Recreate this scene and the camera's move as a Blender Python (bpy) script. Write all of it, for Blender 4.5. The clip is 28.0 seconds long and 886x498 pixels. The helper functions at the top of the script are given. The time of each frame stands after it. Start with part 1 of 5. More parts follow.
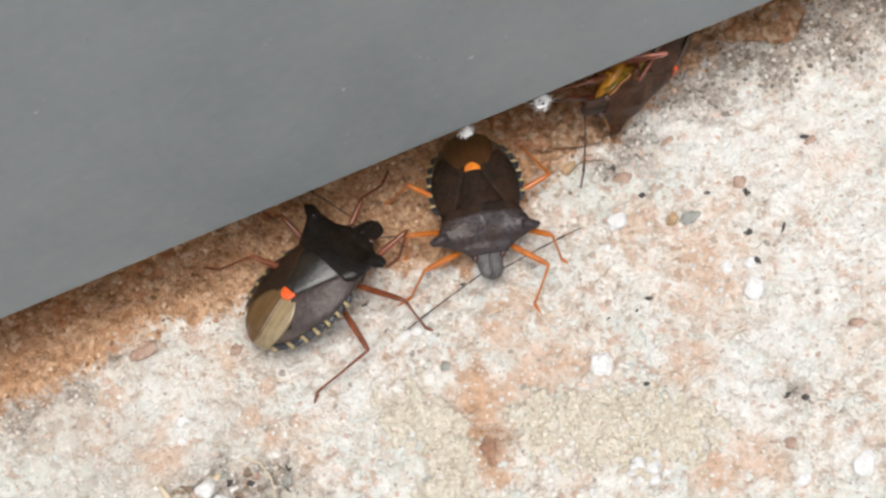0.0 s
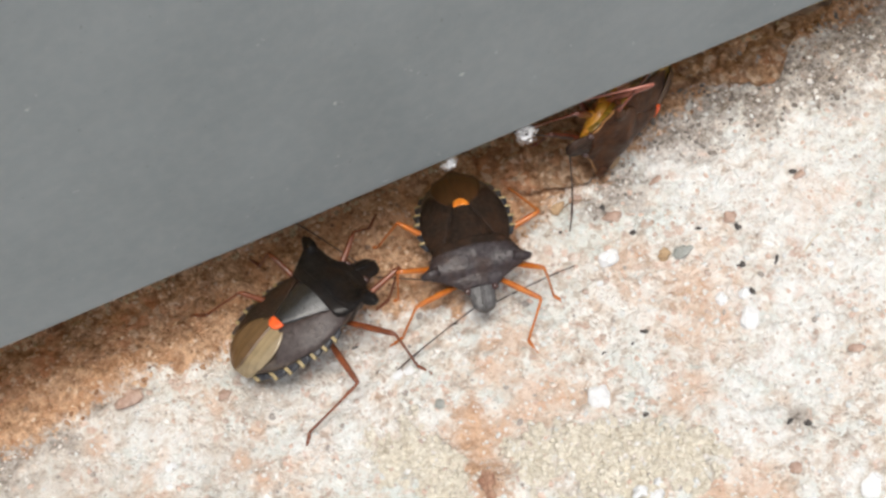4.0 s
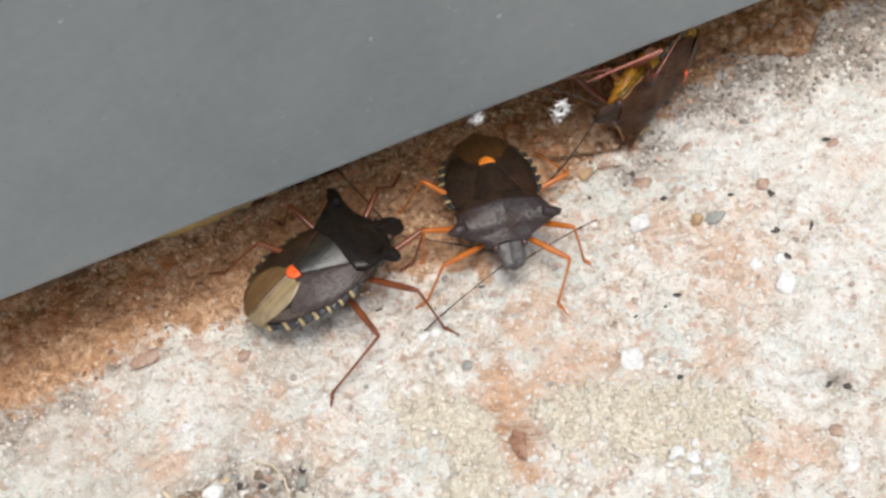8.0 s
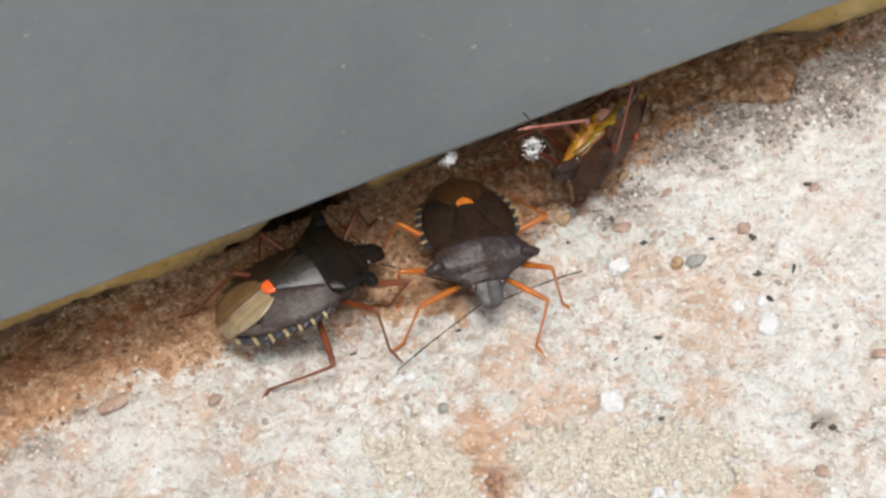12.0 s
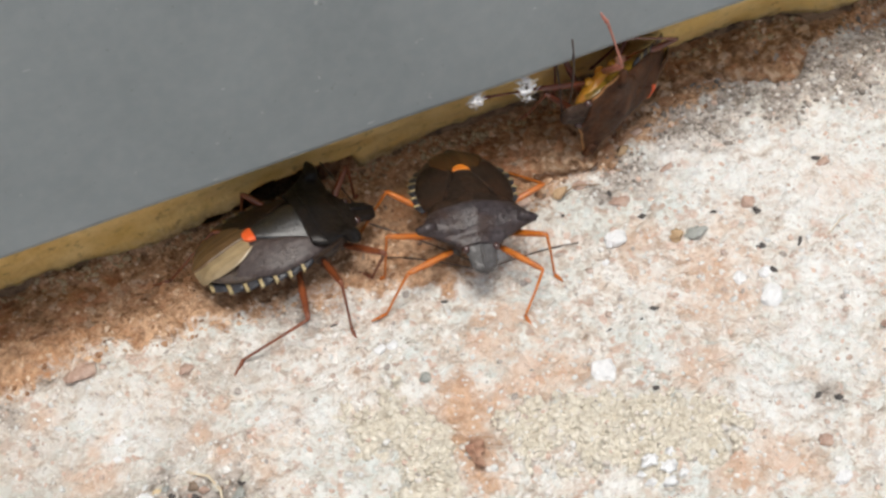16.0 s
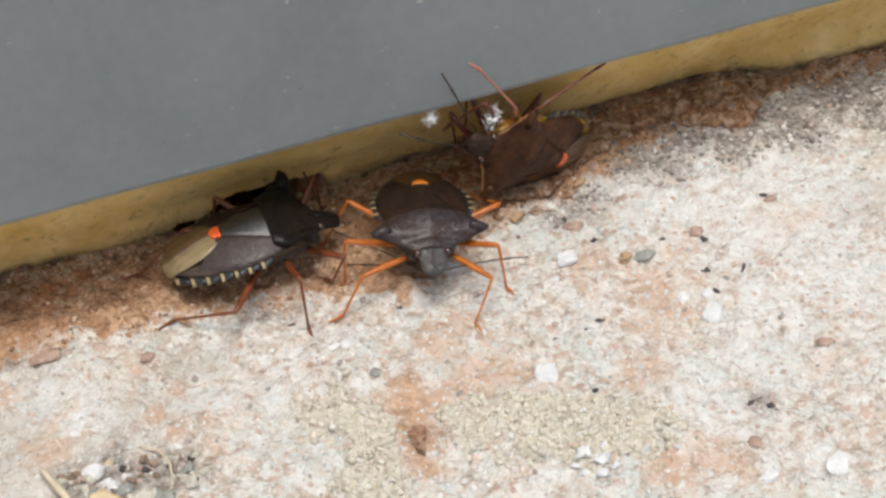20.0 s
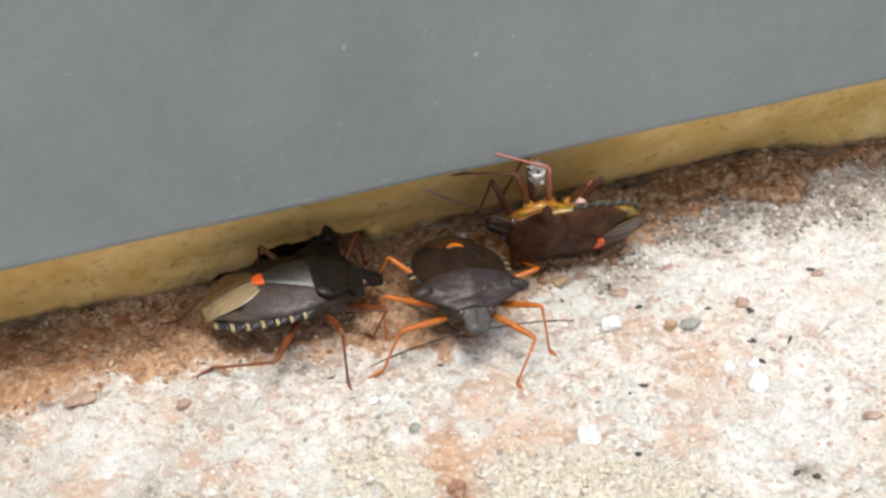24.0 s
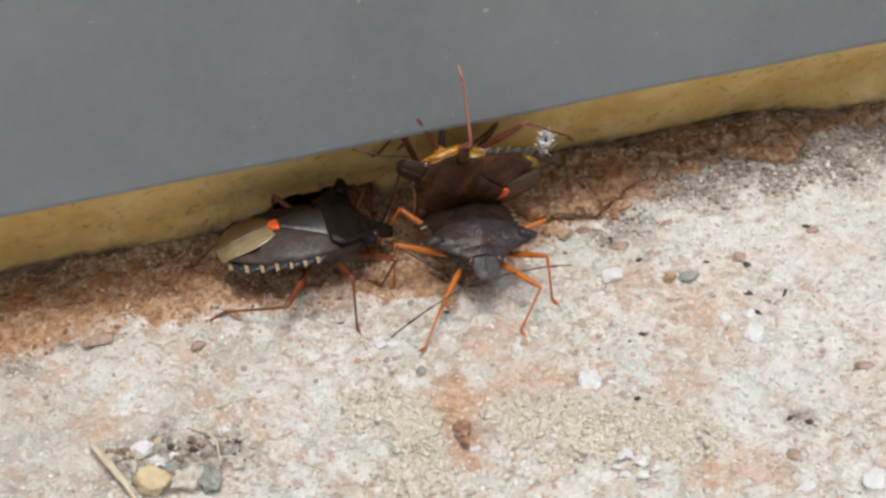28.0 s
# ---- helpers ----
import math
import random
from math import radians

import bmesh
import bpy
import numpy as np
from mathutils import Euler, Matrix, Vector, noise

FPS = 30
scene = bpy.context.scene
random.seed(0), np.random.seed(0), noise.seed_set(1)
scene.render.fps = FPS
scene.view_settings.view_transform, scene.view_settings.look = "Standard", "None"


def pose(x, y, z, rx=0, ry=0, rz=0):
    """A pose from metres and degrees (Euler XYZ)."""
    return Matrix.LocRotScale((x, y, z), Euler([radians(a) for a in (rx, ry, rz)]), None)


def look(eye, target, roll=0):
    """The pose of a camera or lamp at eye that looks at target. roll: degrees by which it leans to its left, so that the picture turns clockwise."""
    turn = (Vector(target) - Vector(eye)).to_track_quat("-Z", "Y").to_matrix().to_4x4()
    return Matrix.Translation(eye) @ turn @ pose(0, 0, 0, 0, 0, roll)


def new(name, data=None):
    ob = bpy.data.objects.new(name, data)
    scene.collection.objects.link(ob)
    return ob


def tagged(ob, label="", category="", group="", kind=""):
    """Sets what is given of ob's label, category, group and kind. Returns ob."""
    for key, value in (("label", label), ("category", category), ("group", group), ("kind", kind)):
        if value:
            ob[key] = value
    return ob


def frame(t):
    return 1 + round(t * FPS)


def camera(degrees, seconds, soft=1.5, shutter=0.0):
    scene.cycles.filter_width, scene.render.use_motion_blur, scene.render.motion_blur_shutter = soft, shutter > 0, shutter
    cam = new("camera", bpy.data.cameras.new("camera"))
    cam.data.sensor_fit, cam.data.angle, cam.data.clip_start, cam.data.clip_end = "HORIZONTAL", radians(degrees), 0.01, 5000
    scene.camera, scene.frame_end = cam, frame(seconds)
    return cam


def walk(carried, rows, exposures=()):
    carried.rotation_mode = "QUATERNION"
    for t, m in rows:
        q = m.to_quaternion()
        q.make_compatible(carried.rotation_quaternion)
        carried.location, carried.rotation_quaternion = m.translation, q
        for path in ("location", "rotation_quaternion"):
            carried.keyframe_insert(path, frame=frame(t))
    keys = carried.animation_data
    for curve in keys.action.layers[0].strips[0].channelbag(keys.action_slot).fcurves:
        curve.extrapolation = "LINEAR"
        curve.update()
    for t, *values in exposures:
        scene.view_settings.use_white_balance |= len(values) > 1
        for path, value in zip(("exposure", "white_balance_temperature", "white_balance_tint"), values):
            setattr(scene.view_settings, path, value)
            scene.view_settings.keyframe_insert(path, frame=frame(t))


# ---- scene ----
cam = camera(27.0, 28.0, soft=2.7)
MM = 0.001


def mm(p):
    return Vector(p) * MM


# Hand-held path: seconds, eye, target (millimetres), roll (degrees).
PATH = [
    (0, (-24.27, -55.70, 130.58), (-14.29, -2.07, 12.58), -13.10),
    (0.5, (-25.46, -57.96, 129.21), (-14.92, -1.42, 12.63), -13.21),
    (1, (-25.83, -59.26, 128.52), (-14.50, -1.65, 12.54), -12.70),
    (1.5, (-26.15, -60.49, 127.84), (-14.07, -2.01, 12.36), -12.32),
    (2, (-27.30, -60.42, 127.65), (-14.91, -1.73, 12.31), -12.32),
    (2.5, (-26.85, -60.40, 127.91), (-14.09, -0.83, 13.07), -12.44),
    (3, (-27.75, -61.61, 126.77), (-13.63, -0.88, 12.70), -11.78),
    (3.5, (-29.82, -63.50, 124.66), (-13.47, -0.74, 11.99), -10.64),
    (5.5, (-37.18, -67.22, 118.33), (-13.97, 0.30, 9.69), -6.91),
    (6, (-38.71, -68.45, 116.47), (-16.16, -0.94, 7.69), -6.86),
    (6.5, (-38.84, -69.42, 115.13), (-16.11, -1.70, 6.52), -6.65),
    (7, (-39.41, -68.71, 115.24), (-16.26, -0.44, 7.06), -6.47),
    (7.5, (-39.35, -69.41, 114.36), (-16.07, -1.15, 6.20), -6.42),
    (8, (-39.53, -68.89, 114.35), (-15.70, 0.18, 6.82), -6.23),
    (8.5, (-38.92, -70.24, 113.20), (-14.30, 0.92, 7.24), -6.38),
    (9, (-39.82, -71.58, 111.07), (-14.55, 0.58, 5.93), -6.01),
    (9.5, (-39.64, -72.53, 109.88), (-14.42, 0.12, 5.06), -6.14),
    (10, (-40.04, -72.21, 110.04), (-13.87, 2.45, 6.88), -6.07),
    (10.5, (-39.98, -73.17, 109.03), (-13.17, 1.30, 5.90), -5.72),
    (11, (-40.12, -73.87, 108.26), (-12.82, 0.90, 5.48), -5.57),
    (11.5, (-40.03, -74.11, 107.86), (-12.49, 1.24, 5.57), -5.56),
    (12, (-40.57, -72.90, 108.25), (-12.64, 2.82, 6.34), -5.30),
    (12.5, (-40.64, -74.21, 105.22), (-12.25, 2.79, 4.39), -5.46),
    (14.5, (-40.06, -77.19, 100.84), (-11.64, 2.30, 1.98), -6.12),
    (15, (-39.73, -77.36, 99.73), (-11.80, 2.89, 1.35), -6.30),
    (15.5, (-39.36, -78.06, 98.32), (-11.45, 4.18, 1.59), -6.42),
    (16, (-38.56, -79.79, 94.97), (-11.19, 4.73, 0.06), -6.78),
    (16.5, (-38.27, -80.44, 93.73), (-10.44, 5.86, 0.58), -6.55),
    (17, (-38.42, -82.29, 93.83), (-9.93, 6.38, 3.14), -6.02),
    (17.5, (-38.20, -85.06, 93.20), (-9.88, 5.88, 4.72), -5.93),
    (18, (-37.87, -88.94, 91.40), (-9.67, 3.81, 4.78), -5.74),
    (18.5, (-38.55, -91.08, 90.91), (-9.37, 1.26, 4.18), -5.18),
    (19, (-39.30, -92.46, 90.44), (-10.03, -0.53, 3.31), -4.80),
    (19.5, (-39.31, -92.42, 90.42), (-9.58, -0.07, 3.89), -4.45),
    (20, (-39.73, -92.91, 89.84), (-9.42, 0.17, 4.29), -3.96),
    (20.5, (-39.82, -93.02, 89.04), (-9.31, 0.61, 4.18), -3.60),
    (21, (-39.82, -92.46, 89.41), (-9.06, 2.08, 5.65), -3.36),
    (21.5, (-40.56, -92.57, 88.78), (-9.62, 2.43, 5.61), -3.11),
    (23.5, (-43.13, -92.78, 87.01), (-11.10, 4.20, 6.59), -1.88),
    (24, (-42.76, -93.60, 85.80), (-11.14, 4.57, 6.66), -1.72),
    (24.5, (-42.61, -93.81, 85.73), (-10.99, 4.54, 6.82), -1.56),
    (25, (-43.25, -93.65, 85.35), (-11.78, 4.82, 6.54), -1.47),
    (25.5, (-43.42, -93.50, 85.55), (-12.26, 5.29, 7.00), -1.52),
    (26, (-43.45, -94.06, 84.53), (-11.72, 4.63, 6.09), -1.21),
    (26.5, (-43.92, -94.83, 86.29), (-11.72, 3.19, 7.21), -1.11),
    (27, (-44.58, -96.93, 87.50), (-12.47, 1.04, 8.32), -1.02),
    (27.5, (-44.74, -97.72, 87.43), (-12.75, -0.13, 7.72), -0.94),
    (28, (-45.22, -97.87, 86.50), (-13.43, -0.50, 6.45), -0.79),
]
walk(cam, [(t, look(mm(eye), mm(target), roll)) for t, eye, target, roll in PATH], exposures=[(0, -0.03), (3, 0.02), (6, 0.0), (6.5, -0.18), (7, -0.15), (8, -0.03), (10, 0.02), (11, -0.13), (12.5, -0.08), (15, -0.10), (16, -0.07), (17, 0.10), (18, 0.02), (19, -0.36), (20, -0.16), (21, -0.16), (24, 0.12), (25, 0.06), (26, -0.05), (27, -0.06), (28, -0.27)])

# ---- daylight: bright overcast sky in front of the door ----
SUN_ELEVATION, SUN_AZIMUTH = 80.0, 190.0
world = bpy.data.worlds.new("sky")
scene.world = world
world.use_nodes = True
wn = world.node_tree
sky = wn.nodes.new("ShaderNodeTexSky")
sky.sky_type, sky.sun_disc = "NISHITA", False
sky.sun_elevation, sky.sun_rotation = radians(SUN_ELEVATION), radians(SUN_AZIMUTH)
sky.dust_density, sky.air_density, sky.ozone_density = 4.0, 1.0, 1.0
wn.nodes["Background"].inputs["Strength"].default_value = 0.15
haze = wn.nodes.new("ShaderNodeHueSaturation")
haze.inputs["Saturation"].default_value = 0.4
wn.links.new(sky.outputs[0], haze.inputs["Color"])
wn.links.new(haze.outputs[0], wn.nodes["Background"].inputs["Color"])
sun_data = bpy.data.lights.new("sun", "SUN")
sun_data.energy, sun_data.angle, sun_data.color = 2.7, radians(30), (1.0, 0.95, 0.88)
sun = new("sun", sun_data)
AZ, EL = radians(SUN_AZIMUTH), radians(SUN_ELEVATION)
sun.matrix_world = look((0.3 * math.sin(AZ), 0.3 * math.cos(AZ), 0.5), (0.3 * math.sin(AZ) - math.sin(AZ) * math.cos(EL), 0.3 * math.cos(AZ) - math.cos(AZ) * math.cos(EL), 0.5 - math.sin(EL)))


# ---- materials ----
class Nodes:
    """A small helper round one material's node tree."""

    def __init__(self, name, rough=0.6, metal=0.0, spec=0.5, coat=0.0):
        self.mat = bpy.data.materials.new(name)
        self.mat.use_nodes = True
        self.tree = self.mat.node_tree
        self.b = self.tree.nodes["Principled BSDF"]
        self.b.inputs["Roughness"].default_value = rough
        self.b.inputs["Metallic"].default_value = metal
        self.b.inputs["Specular IOR Level"].default_value = spec
        self.b.inputs["Coat Weight"].default_value = coat
        self.co = self.add("ShaderNodeTexCoord").outputs["Object"]

    def add(self, kind, **values):
        n = self.tree.nodes.new(kind)
        for k, v in values.items():
            n.inputs[k].default_value = v
        return n

    def link(self, a, b):
        self.tree.links.new(a, b)

    def noise(self, per_mm, detail=4, rough=0.6, co=None):
        n = self.add("ShaderNodeTexNoise", Scale=per_mm * 1000, Detail=detail, Roughness=rough)
        self.link(co or self.co, n.inputs["Vector"])
        return n.outputs["Fac"]

    def cells(self, per_mm):
        n = self.add("ShaderNodeTexVoronoi", Scale=per_mm * 1000)
        self.link(self.co, n.inputs["Vector"])
        return n

    def ramp(self, fac, stops):
        n = self.add("ShaderNodeValToRGB")
        el = n.color_ramp.elements
        while len(el) < len(stops):
            el.new(0.5)
        for e, (p, c) in zip(el, stops):
            e.position, e.color = p, (*c, 1) if not isinstance(c, float) else (c, c, c, 1)
        self.link(fac, n.inputs["Fac"])
        return n.outputs["Color"]

    def mix(self, fac, a, b, mode="MIX"):
        n = self.tree.nodes.new("ShaderNodeMix")
        n.data_type, n.blend_type = "RGBA", mode
        for v, i in ((fac, 0), (a, 6), (b, 7)):
            if isinstance(v, (int, float)):
                n.inputs[i].default_value = v
            elif isinstance(v, tuple):
                n.inputs[i].default_value = (*v, 1)
            else:
                self.link(v, n.inputs[i])
        return n.outputs[2]

    def math(self, op, a, b=0.0):
        n = self.tree.nodes.new("ShaderNodeMath")
        n.operation = op
        for v, i in ((a, 0), (b, 1)):
            if isinstance(v, (int, float)):
                n.inputs[i].default_value = v
            else:
                self.link(v, n.inputs[i])
        return n.outputs[0]

    def attr(self, name):
        n = self.add("ShaderNodeAttribute")
        n.attribute_name = name
        return n.outputs["Fac"]

    def bump(self, height, mmdist, strength=1.0):
        n = self.add("ShaderNodeBump", Strength=strength, Distance=mmdist * MM)
        self.link(height, n.inputs["Height"])
        self.link(n.outputs[0], self.b.inputs["Normal"])

    def colour(self, c):
        if isinstance(c, tuple):
            self.b.inputs["Base Color"].default_value = (*c, 1)
        else:
            self.link(c, self.b.inputs["Base Color"])
        return self


def shell_material(name, dark, light, rough=0.38, grain=3.0, pits=5.0, coat=0.15, depth=0.05, spec=0.5, gloss=0.25, warm=(0.055, 0.026, 0.014), layers=1.5):
    """Chitin: two tones in soft patches, coppery clouds, fine dark punctures and shallow wrinkles; layers: the coat's index."""
    n = Nodes(name, rough, coat=coat, spec=spec)
    n.b.inputs["Coat Roughness"].default_value = gloss
    n.b.inputs["Coat IOR"].default_value = layers
    wide = n.noise(0.55, 5, 0.65)
    base = n.mix(n.ramp(n.noise(grain, 5), [(0.35, 0.0), (0.68, 1.0)]), dark, light)
    base = n.mix(n.ramp(wide, [(0.47, 0.0), (0.66, 0.55)]), base, warm)
    pit = n.ramp(n.cells(pits).outputs["Distance"], [(0.12, 0.0), (0.4, 1.0)])
    n.colour(n.mix(n.math("MULTIPLY", n.math("SUBTRACT", 1.0, pit), 0.45), base, tuple(v * 0.3 for v in dark)))
    n.link(n.math("ADD", n.math("MULTIPLY", n.noise(1.6, 4, 0.7), 0.35), rough - 0.17), n.b.inputs["Roughness"])
    wrinkle = n.math("ADD", n.math("MULTIPLY", n.noise(1.1, 4, 0.6), 2.2), n.noise(3.4, 3, 0.6))
    n.bump(n.math("ADD", pit, wrinkle), depth)
    return n.mat


def plain_material(name, a, b, rough=0.5, per_mm=2.0, bump=0.03, coat=0.0, sub=0.0):
    n = Nodes(name, rough, coat=coat)
    f = n.noise(per_mm, 5)
    n.colour(n.mix(n.ramp(f, [(0.3, 0.0), (0.7, 1.0)]), a, b))
    if sub:
        n.b.inputs["Subsurface Weight"].default_value = sub
        n.b.inputs["Subsurface Radius"].default_value = (0.0004, 0.0002, 0.0001)
    if bump:
        n.bump(n.noise(per_mm * 4, 3), bump)
    return n.mat


def concrete_material():
    """Old concrete: crushed pale grains in a limy paste, peach and grey regions, pits, and laid-on layers."""
    n = Nodes("weathered_concrete", 0.9, spec=0.25)
    warp = n.add("ShaderNodeTexNoise", Scale=900.0, Detail=4.0)
    n.link(n.co, warp.inputs["Vector"])
    shift = n.mix(0.0011, n.co, warp.outputs["Color"], "ADD")

    def aggregate(per_mm):
        v = n.add("ShaderNodeTexVoronoi", Scale=per_mm * 1000)
        n.link(shift, v.inputs["Vector"])
        sep = n.add("ShaderNodeSeparateColor")
        n.link(v.outputs["Color"], sep.inputs[0])
        return sep.outputs[0], sep.outputs[1], v.outputs["Distance"]

    big_b = aggregate(0.62)[1]
    mid, mid_b, mid_d = aggregate(1.35)
    small, small_b, small_d = aggregate(2.9)
    paste = n.noise(0.8, 8, 0.72)
    base = n.ramp(paste, [(0.33, (0.45, 0.385, 0.335)), (0.42, (0.67, 0.61, 0.545)), (0.51, (0.78, 0.75, 0.705)), (0.62, (0.88, 0.875, 0.85))])
    region = n.noise(0.11, 6, 0.66)
    base = n.mix(n.ramp(region, [(0.44, 0.8), (0.53, 0.0)]), base, (0.70, 0.745, 0.725))
    peach = n.noise(0.17, 7, 0.7, shift)
    base = n.mix(n.ramp(peach, [(0.52, 0.0), (0.65, 0.6)]), base, (0.72, 0.53, 0.40))
    # grains of the crushed stone, each of one tone
    base = n.mix(0.62, base, n.ramp(mid, [(0.0, (0.55, 0.43, 0.35)), (0.10, (0.80, 0.70, 0.62)), (0.25, (0.98, 0.95, 0.91)), (0.6, (1.0, 1.0, 1.0)), (0.85, (0.86, 0.88, 0.87)), (1.0, (1.0, 0.93, 0.86))]), "MULTIPLY")
    base = n.mix(0.6, base, n.ramp(small, [(0.0, (0.52, 0.42, 0.36)), (0.14, (0.85, 0.78, 0.72)), (0.35, (1.0, 1.0, 1.0)), (1.0, (1.0, 0.99, 0.97))]), "MULTIPLY")
    base = n.mix(n.math("MULTIPLY", n.ramp(mid_b, [(0.80, 0.0), (0.84, 0.55)]), n.ramp(n.noise(0.3, 5, 0.7), [(0.45, 0.0), (0.56, 1.0)])), base, (0.61, 0.375, 0.275))
    base = n.mix(n.ramp(big_b, [(0.84, 0.0), (0.87, 0.55)]), base, (0.86, 0.86, 0.83))
    base = n.mix(n.math("MULTIPLY", n.ramp(small_b, [(0.86, 0.0), (0.89, 0.6)]), n.ramp(n.noise(0.5, 4, 0.7), [(0.47, 0.0), (0.56, 1.0)])), base, (0.40, 0.335, 0.28))
    base = n.mix(n.ramp(n.noise(1.25, 5, 0.7), [(0.545, 0.0), (0.60, 0.6)]), base, (0.86, 0.85, 0.81))
    base = n.mix(n.ramp(n.noise(0.9, 6, 0.72), [(0.58, 0.0), (0.64, 0.42)]), base, (0.60, 0.42, 0.31))
    jitter = n.math("MULTIPLY", n.math("SUBTRACT", n.noise(0.5, 8, 0.78), 0.5), 3.2)

    def layer(name, low, high, colour, under):
        m = n.math("ADD", n.attr(name), n.math("MULTIPLY", jitter, n.math("GREATER_THAN", n.attr(name), 0.01)))
        return n.mix(n.ramp(m, [(low, 0.0), (high, 1.0)]), under, colour)

    base = layer("grey_tone", 0.15, 0.9, n.mix(0.55, base, (0.52, 0.485, 0.435)), base)
    base = layer("rust", 0.30, 0.95, n.mix(0.55, base, (0.68, 0.43, 0.28)), base)
    base = layer("stain", 0.30, 0.9, n.mix(0.72, base, n.mix(n.ramp(n.noise(0.8, 5, 0.7), [(0.4, 0.0), (0.62, 1.0)]), (0.42, 0.225, 0.125), (0.72, 0.47, 0.30))), base)
    base = layer("lime", 0.35, 0.95, n.mix(n.ramp(paste, [(0.36, 0.15), (0.55, 0.72)]), base, (0.84, 0.86, 0.85)), base)
    lichen = n.mix(n.ramp(n.noise(1.7, 5, 0.7), [(0.36, 0.0), (0.60, 1.0)]), (0.52, 0.455, 0.355), (0.82, 0.775, 0.67))
    base = layer("lichen", 0.25, 0.6, lichen, base)
    grit = n.mix(n.ramp(n.noise(1.9, 5, 0.7), [(0.38, 0.0), (0.62, 1.0)]), (0.20, 0.17, 0.145), (0.56, 0.51, 0.46))
    base = layer("grit", 0.25, 0.9, grit, base)
    soil = n.mix(n.ramp(n.noise(1.3, 8, 0.76, shift), [(0.38, 0.0), (0.58, 1.0)]), (0.21, 0.105, 0.053), (0.67, 0.44, 0.28))
    soil = n.mix(n.ramp(n.noise(0.35, 5, 0.7), [(0.45, 0.0), (0.62, 0.6)]), soil, (0.52, 0.27, 0.14))
    base = layer("soil", 0.3, 0.7, soil, base)
    # the burrow floor's shade, laid on as a near-black brown
    base = layer("burrow_shade", 0.35, 0.7, n.mix(n.ramp(n.noise(1.1, 5, 0.7), [(0.4, 0.0), (0.6, 1.0)]), (0.06, 0.038, 0.024), (0.17, 0.105, 0.064)), base)
    base = n.mix(n.ramp(n.noise(2.2, 3, 0.75), [(0.30, 0.6), (0.37, 0.0)]), base, (0.19, 0.145, 0.115))
    n.colour(base)
    relief = n.math("ADD", n.math("MULTIPLY", n.noise(3.6, 6, 0.7), 0.5), paste)
    n.bump(n.math("ADD", relief, n.math("MULTIPLY", n.math("ADD", mid_d, small_d), -0.55)), 0.34, 0.9)
    return n.mat


def paint_material():
    n = Nodes("grey_paint", 0.5, spec=0.4)
    wide, fine = n.noise(0.05, 5, 0.6), n.noise(0.9, 4, 0.6)
    base = n.mix(n.ramp(wide, [(0.35, 0.0), (0.7, 1.0)]), (0.185, 0.212, 0.225), (0.24, 0.268, 0.28))
    base = n.mix(n.ramp(fine, [(0.4, 0.0), (0.75, 0.22)]), base, (0.30, 0.32, 0.33))
    scuff = n.ramp(n.noise(0.42, 3, 0.75), [(0.70, 0.0), (0.76, 0.6)])
    base = n.mix(scuff, base, (0.5, 0.51, 0.52))
    speck = n.ramp(n.noise(1.6, 2, 0.6), [(0.25, 1.0), (0.29, 0.0)])
    base = n.mix(n.math("MULTIPLY", speck, 0.35), base, (0.09, 0.09, 0.09))
    n.colour(base)
    n.bump(fine, 0.03)
    return n.mat


def seal_material():
    """Yellowed, blotched strip, crumbling and mouldy at its foot; the hollow's shade is coloured in."""
    n = Nodes("yellowed_strip", 0.7, spec=0.3)
    base = n.mix(n.ramp(n.noise(0.22, 5), [(0.35, 0.0), (0.7, 1.0)]), (0.66, 0.44, 0.135), (0.84, 0.64, 0.29))
    base = n.mix(n.ramp(n.noise(0.9, 5, 0.7), [(0.54, 0.0), (0.75, 0.5)]), base, (0.30, 0.19, 0.06))
    speck = n.ramp(n.noise(0.85, 4, 0.7), [(0.31, 1.0), (0.40, 0.0)])
    base = n.mix(n.math("MULTIPLY", speck, 0.55), base, (0.16, 0.095, 0.03))
    mould = n.math("ADD", n.attr("mould"), n.math("MULTIPLY", n.math("SUBTRACT", n.noise(1.0, 5, 0.7), 0.5), 0.9))
    base = n.mix(n.ramp(mould, [(0.35, 0.0), (0.8, 0.8)]), base, n.mix(n.ramp(n.noise(2.0, 4, 0.7), [(0.4, 0.0), (0.6, 1.0)]), (0.16, 0.11, 0.06), (0.50, 0.39, 0.22)))
    # near-black browns that put the hollow's shade into the strip's colour
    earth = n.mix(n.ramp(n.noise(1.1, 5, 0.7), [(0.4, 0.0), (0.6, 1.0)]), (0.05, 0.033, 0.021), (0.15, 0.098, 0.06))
    hollow_shade = n.math("ADD", n.attr("burrow"), n.math("MULTIPLY", n.math("SUBTRACT", n.noise(1.3, 4, 0.7), 0.5), 0.8))
    base = n.mix(n.ramp(hollow_shade, [(0.45, 0.0), (0.65, 1.0)]), base, earth)
    n.colour(base)
    n.bump(n.noise(2.0, 5), 0.15)
    return n.mat


